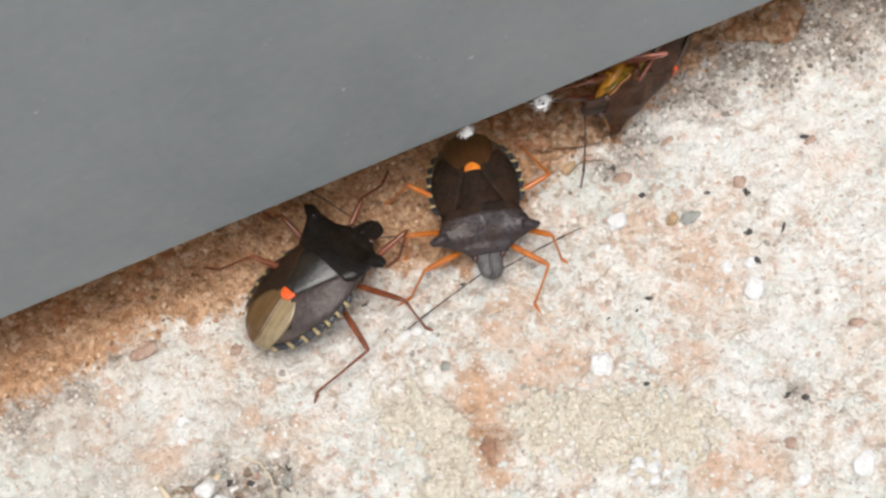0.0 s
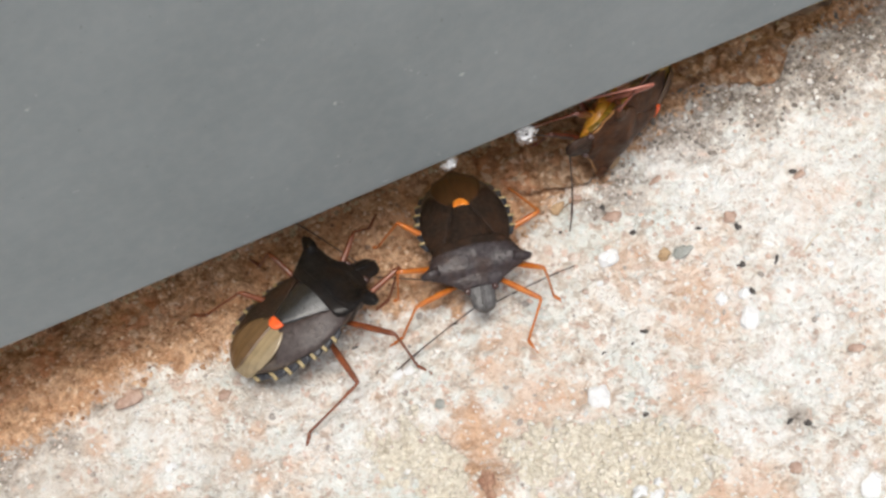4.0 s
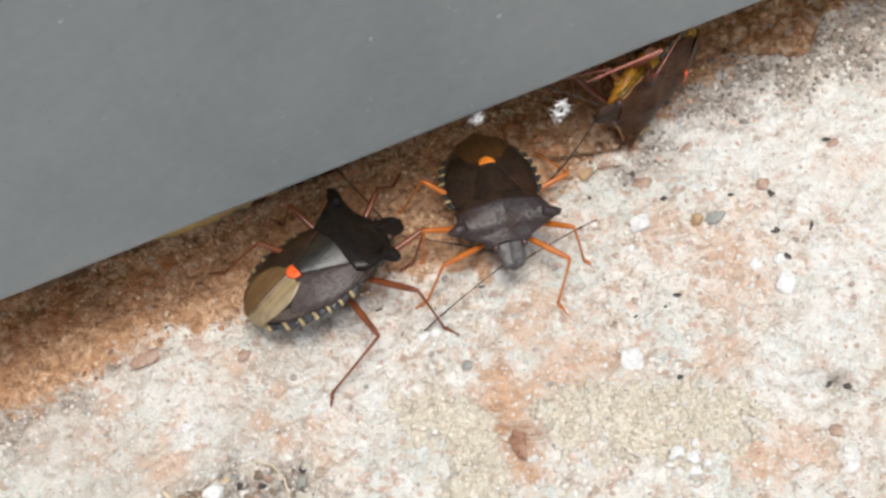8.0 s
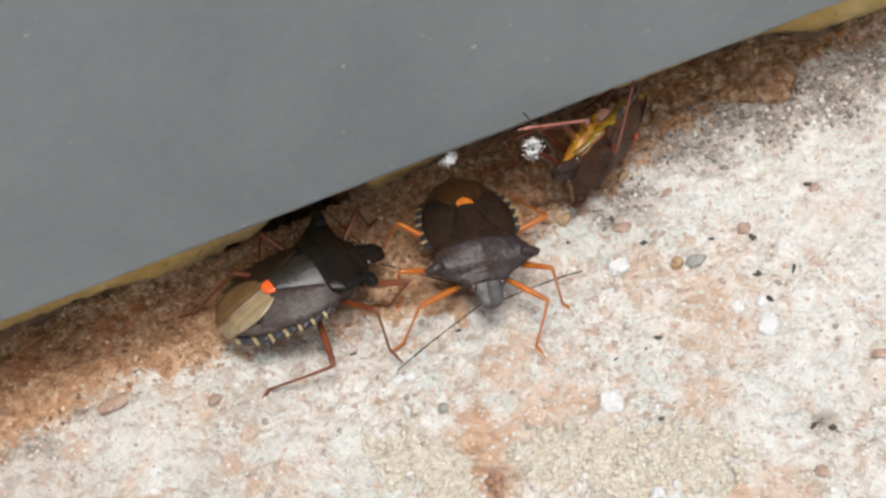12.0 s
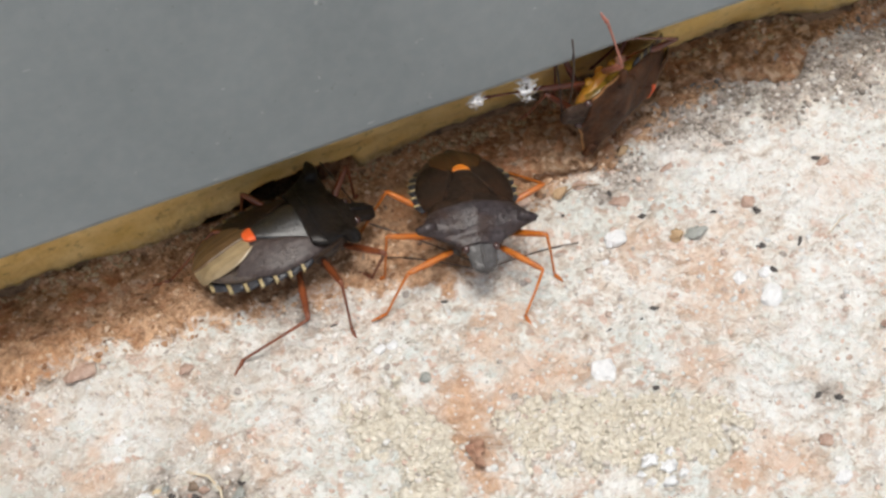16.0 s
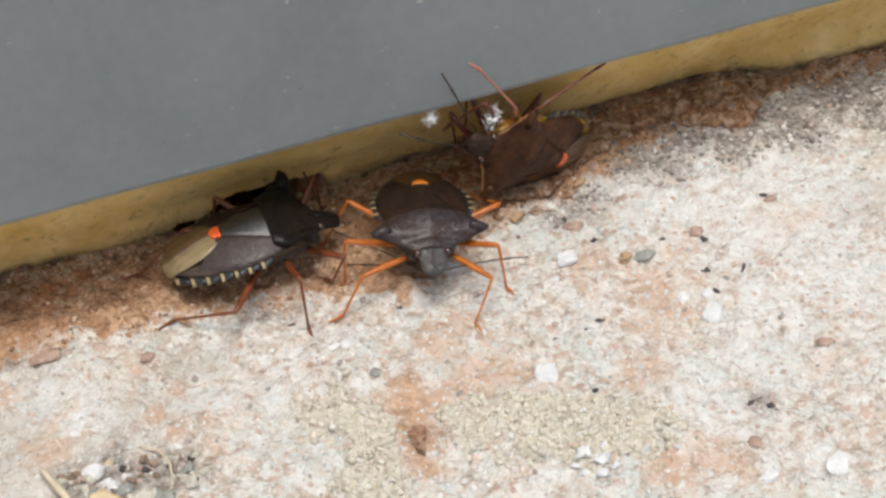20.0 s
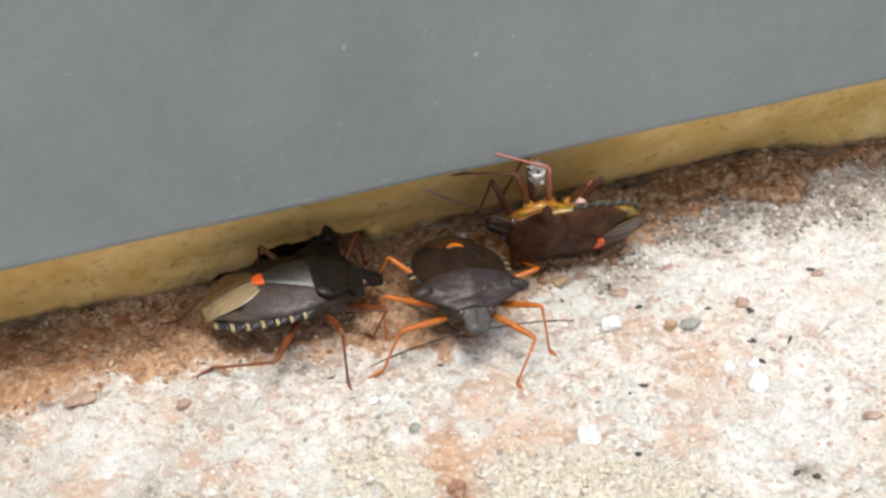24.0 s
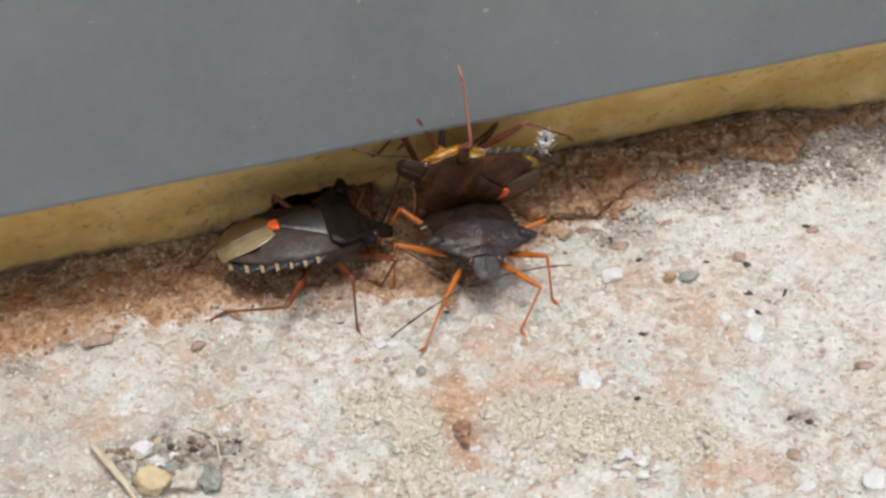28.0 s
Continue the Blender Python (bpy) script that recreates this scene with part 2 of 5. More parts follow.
def grain_material():
    n = Nodes("sand_grains", 0.85, spec=0.3)
    r = n.add("ShaderNodeNewGeometry").outputs["Random Per Island"]
    c = n.ramp(r, [(0.0, (0.78, 0.735, 0.68)), (0.30, (0.70, 0.62, 0.54)), (0.46, (0.70, 0.71, 0.69)), (0.64, (0.66, 0.46, 0.35)), (0.74, (0.84, 0.82, 0.78)), (0.88, (0.50, 0.36, 0.28)), (0.96, (0.32, 0.27, 0.23))])
    n.tree.nodes[-1].color_ramp.interpolation = "CONSTANT"
    n.colour(n.mix(0.25, c, n.ramp(n.noise(3.0), [(0.3, 0.35), (0.7, 0.8)])))
    n.bump(n.noise(6.0), 0.08)
    return n.mat


def soil_grain_material():
    n = Nodes("soil_crumbs", 0.95, spec=0.2)
    r = n.add("ShaderNodeNewGeometry").outputs["Random Per Island"]
    c = n.ramp(r, [(0.0, (0.26, 0.14, 0.08)), (0.35, (0.44, 0.27, 0.165)), (0.65, (0.60, 0.41, 0.27)), (0.9, (0.72, 0.56, 0.42)), (1.0, (0.16, 0.09, 0.06))])
    n.colour(c)
    n.bump(n.noise(6.0), 0.08)
    return n.mat


def membrane_material(name, colour, vein, alpha):
    """Thin wing skin: lengthwise veins that wander, cloudy patches, a satin gloss."""
    n = Nodes(name, 0.4, coat=0.45, spec=0.3)
    n.b.inputs["Coat Roughness"].default_value = 0.27
    n.b.inputs["Coat IOR"].default_value = 1.9
    wave = n.add("ShaderNodeTexWave", Scale=520.0, Distortion=3.0, Detail=2.0)
    wave.inputs["Detail Scale"].default_value = 0.6
    wave.wave_type, wave.bands_direction = "BANDS", "Y"
    n.link(n.co, wave.inputs["Vector"])
    pale = tuple(min(0.8, v * 1.35) for v in colour)
    base = n.mix(n.ramp(n.noise(0.7, 5, 0.65), [(0.38, 0.0), (0.62, 1.0)]), colour, pale)
    base = n.mix(n.ramp(n.noise(0.4, 4), [(0.5, 0.0), (0.72, 0.6)]), base, vein)
    n.colour(n.mix(n.ramp(wave.outputs["Fac"], [(0.72, 0.0), (0.98, 0.2)]), base, vein))
    n.bump(wave.outputs["Fac"], 0.03)
    n.b.inputs["Alpha"].default_value = alpha
    return n.mat


def belly_material():
    """Yellow-green underside, ringed, with dark flecks."""
    n = Nodes("yellow_green_belly", 0.32, coat=0.4)
    wave = n.add("ShaderNodeTexWave", Scale=330.0, Distortion=0.6)
    wave.wave_type, wave.bands_direction = "BANDS", "X"
    n.link(n.co, wave.inputs["Vector"])
    base = n.mix(n.ramp(n.noise(0.8, 5), [(0.35, 0.0), (0.65, 1.0)]), (0.16, 0.088, 0.009), (0.37, 0.222, 0.02))
    base = n.mix(n.ramp(wave.outputs["Fac"], [(0.0, 0.7), (0.18, 0.0)]), base, (0.10, 0.075, 0.01))
    base = n.mix(n.ramp(n.noise(1.6, 3), [(0.60, 0.0), (0.68, 0.8)]), base, (0.09, 0.05, 0.012))
    n.colour(base)
    n.bump(wave.outputs["Fac"], 0.08)
    return n.mat


def crust_material():
    """Baked brown earth: coarse crumbs, pale and red patches."""
    n = Nodes("brown_crust", 0.92, spec=0.2)
    warp = n.add("ShaderNodeTexNoise", Scale=1100.0, Detail=4.0)
    n.link(n.co, warp.inputs["Vector"])
    v = n.add("ShaderNodeTexVoronoi", Scale=1900.0)
    n.link(n.mix(0.0009, n.co, warp.outputs["Color"], "ADD"), v.inputs["Vector"])
    sep = n.add("ShaderNodeSeparateColor")
    n.link(v.outputs["Color"], sep.inputs[0])
    tone = n.noise(1.1, 7, 0.75)
    base = n.ramp(tone, [(0.34, (0.18, 0.088, 0.045)), (0.47, (0.43, 0.25, 0.145)), (0.60, (0.70, 0.47, 0.305))])
    base = n.mix(n.ramp(n.noise(0.3, 5, 0.7), [(0.48, 0.0), (0.62, 0.65)]), base, (0.60, 0.27, 0.14))
    base = n.mix(0.6, base, n.ramp(sep.outputs[0], [(0.0, 0.45), (0.3, 0.95), (1.0, 1.0)]), "MULTIPLY")
    base = n.mix(n.ramp(sep.outputs[1], [(0.82, 0.0), (0.86, 0.6)]), base, (0.76, 0.60, 0.45))
    n.colour(base)
    n.bump(n.math("ADD", n.math("MULTIPLY", tone, 1.6), n.math("MULTIPLY", v.outputs["Distance"], -0.7)), 0.5, 0.9)
    return n.mat


CONCRETE, PAINT, SEAL, GRAIN, CRUMB = concrete_material(), paint_material(), seal_material(), grain_material(), soil_grain_material()
WHITE_STONE = plain_material("white_mineral", (0.76, 0.77, 0.78), (0.90, 0.90, 0.90), 0.7, 1.2, 0.25)
DARK_STONE = plain_material("dark_stone", (0.035, 0.03, 0.028), (0.11, 0.10, 0.095), 0.7, 2.0, 0.08)
GREY_STONE = plain_material("grey_stone", (0.23, 0.24, 0.22), (0.42, 0.43, 0.40), 0.7, 1.5, 0.08)
RED_STONE = plain_material("red_stone", (0.34, 0.22, 0.17), (0.56, 0.42, 0.345), 0.8, 1.5, 0.1)
OCHRE_STONE = plain_material("ochre_stone", (0.38, 0.24, 0.13), (0.58, 0.43, 0.27), 0.8, 1.5, 0.1)
CREAM_LUMP = plain_material("cream_lump", (0.50, 0.46, 0.38), (0.74, 0.71, 0.64), 0.85, 1.6, 0.15)
OCHRE_LUMP = plain_material("ochre_lump", (0.55, 0.42, 0.24), (0.76, 0.63, 0.43), 0.8, 0.8, 0.15)
EARTH_LUMP = plain_material("earth_lump", (0.30, 0.135, 0.085), (0.62, 0.40, 0.28), 0.9, 1.0, 0.4)
EARTH_CRUMB = plain_material("earth_crumb", (0.20, 0.14, 0.10), (0.40, 0.31, 0.23), 0.9, 1.5, 0.15)
LICHEN_CRUST = plain_material("lichen_crust", (0.56, 0.505, 0.405), (0.84, 0.795, 0.69), 0.9, 1.6, 0.15)
STRAW = plain_material("dry_straw", (0.55, 0.45, 0.31), (0.72, 0.64, 0.50), 0.7, 1.0, 0.05)
CRUST = crust_material()
SEAM = plain_material("black_mould", (0.07, 0.042, 0.025), (0.40, 0.26, 0.16), 0.95, 1.1, 0.25)
SCUFF = plain_material("pale_scuff", (0.25, 0.275, 0.288), (0.32, 0.345, 0.36), 0.7, 1.0, 0.02)
FOOT_CRUMB = plain_material("strip_crumb", (0.30, 0.22, 0.13), (0.62, 0.50, 0.33), 0.9, 1.2, 0.1)
WEB = plain_material("white_fluff", (0.80, 0.80, 0.81), (0.92, 0.92, 0.92), 0.8, 2.0, 0.05)

BRONZE = shell_material("dark_bronze_shell", (0.012, 0.0078, 0.006), (0.032, 0.021, 0.015), 0.5, pits=7.0, coat=0.02, depth=0.04, spec=0.13)
PURPLE = shell_material("purple_brown_shell", (0.021, 0.0155, 0.0165), (0.054, 0.042, 0.045), 0.4, coat=0.14, pits=6.0, depth=0.055, spec=0.28)
BROWN_SHELL = shell_material("warm_brown_shell", (0.022, 0.008, 0.004), (0.105, 0.042, 0.018), 0.42, grain=0.9, coat=0.04, pits=6.0, depth=0.05, spec=0.15)
TAN = shell_material("grey_brown_shell", (0.034, 0.024, 0.022), (0.076, 0.056, 0.051), 0.45, coat=0.1, pits=7.0, depth=0.04, spec=0.35, warm=(0.075, 0.056, 0.055))
# darker copy of TAN: the far forewing's shade put into its colour
SHADED_WING = shell_material("shaded_wing_shell", (0.013, 0.009, 0.0065), (0.038, 0.026, 0.018), 0.5, coat=0.02, pits=7.0, depth=0.04, spec=0.14)
BLACK_SHELL = shell_material("black_shell", (0.006, 0.0055, 0.0055), (0.016, 0.014, 0.013), 0.34, coat=0.168, pits=6.0, depth=0.045, spec=0.07, gloss=0.13, warm=(0.022, 0.014, 0.010))
SHEEN_SHELL = shell_material("sheeny_black_shell", (0.008, 0.009, 0.010), (0.022, 0.023, 0.024), 0.4, coat=0.58, pits=5.0, depth=0.08, spec=0.35, gloss=0.34, warm=(0.02, 0.017, 0.015), layers=1.62)
DARK_HEAD = shell_material("dark_brown_head", (0.014, 0.008, 0.006), (0.045, 0.026, 0.018), 0.45, coat=0.05, spec=0.25)
HEAD_SHELL = shell_material("grey_head_shell", (0.036, 0.034, 0.036), (0.10, 0.094, 0.094), 0.5, warm=(0.09, 0.085, 0.08))
BAND_DARK = shell_material("blue_black_band", (0.012, 0.013, 0.018), (0.05, 0.052, 0.06), 0.4, warm=(0.02, 0.022, 0.03))
BAND_PALE = plain_material("pale_yellow_band", (0.27, 0.20, 0.09), (0.46, 0.37, 0.20), 0.5, 3.0, 0.03)
BAND_DULL = plain_material("dull_yellow_band", (0.13, 0.09, 0.03), (0.26, 0.19, 0.07), 0.5, 3.0, 0.03)
ORANGE_SPOT = plain_material("orange_spot", (0.60, 0.155, 0.012), (0.76, 0.25, 0.022), 0.45, 2.0, 0.03, 0.2)
RED_SPOT = plain_material("red_orange_spot", (0.75, 0.09, 0.02), (0.88, 0.15, 0.03), 0.4, 2.0, 0.03, 0.2)
AMBER_LEG = plain_material("amber_leg", (0.38, 0.095, 0.009), (0.57, 0.175, 0.020), 0.35, 1.4, 0.02, 0.3, 0.15)
RUSSET_LEG = plain_material("russet_leg", (0.105, 0.027, 0.009), (0.235, 0.062, 0.019), 0.4, 1.2, 0.02, 0.3)
MAROON_LEG = plain_material("maroon_leg", (0.075, 0.020, 0.011), (0.21, 0.052, 0.027), 0.32, 1.2, 0.02, 0.35)
PINK_LEG = plain_material("pale_pink_leg", (0.28, 0.075, 0.05), (0.46, 0.19, 0.14), 0.35, 1.2, 0.02, 0.3)
EYE = plain_material("dark_eye", (0.03, 0.012, 0.01), (0.07, 0.03, 0.025), 0.2, 2.0, 0.0, 0.5)
ANTENNA_DARK = plain_material("dark_antenna", (0.02, 0.014, 0.012), (0.06, 0.035, 0.025), 0.4, 1.0, 0.02)
BELLY_DARK = shell_material("dark_belly", (0.03, 0.022, 0.018), (0.09, 0.06, 0.04), 0.4)
BELLY_YELLOW = belly_material()
ORANGE_THORAX = plain_material("orange_yellow_thorax", (0.42, 0.13, 0.010), (0.62, 0.32, 0.03), 0.35, 1.2, 0.05, 0.4)
DULL_RIM = plain_material("dull_orange_rim", (0.22, 0.09, 0.025), (0.40, 0.20, 0.07), 0.45, 1.5, 0.03, 0.1)
PINK_SPOT = plain_material("pink_flesh", (0.68, 0.36, 0.34), (0.80, 0.52, 0.48), 0.4, 2.0, 0.03, 0.2)
# pale base colour paints the sky's sheen on a brown membrane
PALE_SHEEN_WING = membrane_material("pale_sheen_membrane", (0.25, 0.19, 0.108), (0.115, 0.076, 0.035), 0.98)
TAN_WING = membrane_material("tan_wing_membrane", (0.115, 0.067, 0.030), (0.055, 0.03, 0.013), 0.98)
BROWN_WING = membrane_material("brown_wing_membrane", (0.05, 0.02, 0.007), (0.022, 0.01, 0.004), 0.97)


# ---- mesh helpers (all lengths in millimetres) ----
def part(name, bm, material, parent=None, label="", smooth=True):
    me = bpy.data.meshes.new(name)
    bmesh.ops.recalc_face_normals(bm, faces=bm.faces)
    bmesh.ops.scale(bm, vec=(MM, MM, MM), verts=bm.verts)
    bm.to_mesh(me)
    bm.free()
    for p in me.polygons:
        p.use_smooth = smooth
    me.materials.append(material)
    ob = new(name, me)
    if parent:
        ob.parent = parent
    return tagged(ob, label)


def spin(bm, rings, closed=True):
    """Joins rings of equal length into a skin."""
    loops = [[bm.verts.new(p) for p in ring] for ring in rings]
    n = len(loops[0])
    for a, b in zip(loops, loops[1:]):
        for i in range(n if closed else n - 1):
            j = (i + 1) % n
            bm.faces.new((a[i], a[j], b[j], b[i]))
    if closed:
        bm.faces.new(loops[0])
        bm.faces.new(list(reversed(loops[-1])))
    return bm


def plate(x0, x1, low, high, top, thick, nx=16, ny=10):
    """A curved plate over x0..x1 between y = low(x) and high(x), its top at top(x, y)."""
    bm = bmesh.new()
    up, dn = [], []
    for i in range(nx + 1):
        x = x0 + (x1 - x0) * i / nx
        a, b = low(x), high(x)
        up.append([])
        dn.append([])
        for j in range(ny + 1):
            f = j / ny
            y = a + (b - a) * f
            z = top(x, y)
            edge = min(f, 1 - f) * 2
            up[-1].append(bm.verts.new((x, y, z - 0.35 * thick * (1 - min(1, edge * 4)) ** 2)))
            dn[-1].append(bm.verts.new((x, y, z - thick)))
    for i in range(nx):
        for j in range(ny):
            bm.faces.new((up[i][j], up[i + 1][j], up[i + 1][j + 1], up[i][j + 1]))
            bm.faces.new((dn[i][j], dn[i][j + 1], dn[i + 1][j + 1], dn[i + 1][j]))
    for i in range(nx):
        bm.faces.new((up[i][0], dn[i][0], dn[i + 1][0], up[i + 1][0]))
        bm.faces.new((up[i][ny], up[i + 1][ny], dn[i + 1][ny], dn[i][ny]))
    for j in range(ny):
        bm.faces.new((up[0][j], up[0][j + 1], dn[0][j + 1], dn[0][j]))
        bm.faces.new((up[nx][j], dn[nx][j], dn[nx][j + 1], up[nx][j + 1]))
    bmesh.ops.remove_doubles(bm, verts=bm.verts, dist=0.0005)
    return bm


def tube(points, radii, sides=8):
    """A tapered tube along points."""
    bm = bmesh.new()
    pts = [Vector(p) for p in points]
    rings = []
    for i, p in enumerate(pts):
        d = (pts[min(i + 1, len(pts) - 1)] - pts[max(i - 1, 0)]).normalized()
        side = d.cross(Vector((0, 0, 1)) if abs(d.z) < 0.9 else Vector((0, 1, 0))).normalized()
        up = side.cross(d)
        rings.append([p + radii[i] * (math.cos(a) * side + math.sin(a) * up) for a in (2 * math.pi * k / sides for k in range(sides))])
    return spin(bm, rings)


def lump(size, seed, rough=0.25, div=2, flat=1.0):
    """An uneven stone."""
    bm = bmesh.new()
    bmesh.ops.create_icosphere(bm, subdivisions=div, radius=1)
    off = Vector((seed * 7.3, seed * 3.1, seed * 5.7))
    for v in bm.verts:
        d = 1 + rough * (noise.noise(v.co * 1.3 + off) * 1.2 + 0.6 * noise.noise(v.co * 3.1 + off))
        v.co = Vector((v.co.x * size[0], v.co.y * size[1], v.co.z * size[2])) * d
    return bm


def curve_at(table, x):
    """Smooth interpolation in a table of (x, value)."""
    xs, vs = zip(*table)
    if x <= xs[0]:
        return vs[0]
    for i in range(len(xs) - 1):
        if x <= xs[i + 1]:
            f = (x - xs[i]) / (xs[i + 1] - xs[i])
            m0 = (vs[i + 1] - vs[max(i - 1, 0)]) / (xs[i + 1] - xs[max(i - 1, 0)])
            m1 = (vs[min(i + 2, len(xs) - 1)] - vs[i]) / (xs[min(i + 2, len(xs) - 1)] - xs[i])
            w = xs[i + 1] - xs[i]
            return (2 * f**3 - 3 * f**2 + 1) * vs[i] + (f**3 - 2 * f**2 + f) * w * m0 + (-2 * f**3 + 3 * f**2) * vs[i + 1] + (f**3 - f**2) * w * m1
    return vs[-1]


# ---- the ground ----
SOIL_EDGE = [(-200, 5.4), (-47, 5.4), (-43, 5.8), (-38, 7.0), (-32, 6.2), (-27, 5.6), (-20, 4.2), (-16, 3.2), (-12, 1.0), (-8, 3.0), (-4, 5.6), (-1, 6.8), (3, 7.0), (7, 8.6), (12, 9.9), (16, 10.8), (29, 11.6), (200, 12.0)]
RUST = [(-39.1, -1.9, 0.7), (-38.5, -1.3, 0.7), (-37.7, -0.6, 0.7), (-36.8, -0.2, 0.6), (-30.0, -1.3, 0.9), (-31.7, -3.1, 0.8), (-31.0, -5.7, 1.0), (-25.1, -3.2, 1.0), (-41.0, 3.1, 1.2), (-32.0, -11.4, 0.9), (1.0, -13.0, 1.6), (-11.7, -4.6, 2.2), (-10.3, -8.2, 2.6), (-5.1, -18.7, 1.2), (-2.0, -21.6, 2.0), (4.5, -7.8, 3.2), (16.1, -2.1, 2.2), (4.8, -5.2, 2.0), (-14.8, -8.7, 2.6), (-31.8, 2.3, 1.3), (-9.0, -8.9, 3.0), (-10.3, -3.3, 2.6), (1.1, -21.2, 2.2), (-0.9, -12.9, 1.8), (-15.6, -11.5, 2.0), (-15.0, -9.2, 1.8), (-16.4, -13.6, 1.8), (-39, -3.5, 1.6), (1.5, 0.2, 1.6)]
LIME = [(-37.6, 1.4, 1.8), (-36.9, -1.6, 1.4), (-27.2, -3.8, 1.5), (-2.1, -11.0, 1.2), (8.9, -13.2, 4.0), (12.2, 4.0, 6.5), (2.9, -16.6, 3.5), (-38.0, 1.9, 2.5), (-36.2, -1.2, 1.8), (-24.8, -3.9, 2.0), (20, 2, 6), (15, -3, 4.5), (17, -10, 4.5), (11, -9, 3.0), (7.5, -8.0, 2.0), (7.8, -24.6, 2.2)]
LICHEN = [(-20.5, -8.6, 2.6), (-18.6, -11.5, 3.0), (-12.2, -12.6, 2.4), (-9.4, -14.1, 2.8), (-5.8, -15.6, 3.0), (-2.4, -17.1, 2.6), (-19.5, -14.5, 2.4)]
GRIT = [(-48, 4.6, 2.2), (-43.5, 5.0, 1.6), (-40, 6.2, 1.2), (11.5, 7.0, 2.0), (17, 6.9, 2.2), (23, 6.8, 2.8), (30, 7.0, 3.6), (-37.5, -7.6, 2.0), (-35.5, -7.8, 2.2), (-32.3, -8.8, 2.4), (-46.5, 6.4, 2.4), (9, 8.6, 2.2), (14, 9.5, 2.6), (20, 9.8, 3.2), (27, 9.5, 4.0), (34, 9.5, 5.0), (4, 5.8, 2.0), (1.2, 4.6, 1.2), (6.0, -18.0, 0.9), (-22.5, 4.0, 1.6)]
# greyer, slightly darker patches, nearly all towards the left
GREY_TONE = [(-45, 2, 5), (-42, -2, 4), (-40, -5.5, 3.5), (-47, -6, 5), (-38, 4, 2.5), (-33, -3, 2.5), (-28, 1, 2.0), (24, -3, 3.0)]
STAIN = [(-15.0, -6.6, 1.0), (-15.4, -8.2, 1.4), (-15.8, -9.8, 1.3), (-16.1, -11.5, 1.2), (-16.3, -13.2, 1.3), (-16.8, -15.2, 1.0)]
BUMPS = [(-15.6, -9.6, 1.4, -0.45), (-16.3, -13.2, 1.8, 0.9), (-18.6, -10.5, 2.6, 0.35), (-8.5, -14.4, 3.4, 0.5), (-3.5, -17.0, 3.0, 0.5), (-36, -8.0, 3.5, 0.35), (-11.5, 1.5, 3.0, 0.25)]


def blobs(table, x, y):
    m = np.zeros_like(x)
    for bx, by, r in table:
        m = np.maximum(m, np.exp(-((x - bx) ** 2 + (y - by) ** 2) / (r * r) * 0.7))
    return m


def soil_edge(x):
    return np.interp(x, [p[0] for p in SOIL_EDGE], [p[1] for p in SOIL_EDGE])


LATTICE = {}


def value_noise(x, y, size, seed):
    """Smooth noise of about -1..1 whose bumps are size millimetres wide."""
    if seed not in LATTICE:
        LATTICE[seed] = np.random.RandomState(seed).uniform(-1, 1, (256, 256))
    g = LATTICE[seed]
    u, v = x / size, y / size
    i, j = np.floor(u).astype(int), np.floor(v).astype(int)
    f, h = u - i, v - j
    f, h = f * f * (3 - 2 * f), h * h * (3 - 2 * h)
    at = lambda a, b: g[a % 256, b % 256]  # noqa: E731
    return (at(i, j) * (1 - f) + at(i + 1, j) * f) * (1 - h) + (at(i, j + 1) * (1 - f) + at(i + 1, j + 1) * f) * h


def lichen_cover(x, y):
    """Patches with a ragged edge, 0..1, open along the tan stain."""
    m = blobs(LICHEN, x, y) + 0.35 * value_noise(x, y, 1.4, 11) + 0.25 * value_noise(x, y, 0.6, 12)
    m = m - 0.9 * blobs(STAIN, x, y)
    return np.clip((m - 0.45) / 0.16, 0, 1)


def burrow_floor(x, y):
    """Where the floor of the gnawed burrow sinks and is coloured darker as shade, 0..1."""
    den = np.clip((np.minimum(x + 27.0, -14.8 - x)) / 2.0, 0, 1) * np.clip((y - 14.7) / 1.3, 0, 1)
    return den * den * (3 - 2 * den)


def ground_height(x, y):
    near = np.exp(-np.maximum(0, np.hypot(x, y) - 70) / 40)
    soil = 1 / (1 + np.exp(np.clip(-(y - soil_edge(x) - 0.7 * value_noise(x, y, 1.6, 9) - 0.4 * value_noise(x, y, 0.6, 10)) / 0.22, -50, 50)))
    lich = lichen_cover(x, y)
    z = 0.22 * value_noise(x, y, 5.0, 1) + 0.16 * value_noise(x, y, 1.9, 2) + 0.2 * value_noise(x, y, 0.9, 3) + 0.17 * value_noise(x, y, 0.55, 4)
    z = z + lich * (0.35 + 0.38 * value_noise(x, y, 0.85, 5) + 0.2 * value_noise(x, y, 0.5, 6))
    z = z + soil * (0.4 + 0.28 * value_noise(x, y, 1.3, 7) + 0.16 * value_noise(x, y, 0.6, 8))
    for bx, by, r, h in BUMPS:
        z = z + h * np.exp(-((x - bx) ** 2 + (y - by) ** 2) / (r * r))
    return (z - 0.15) * near - 3.2 * burrow_floor(x, y)


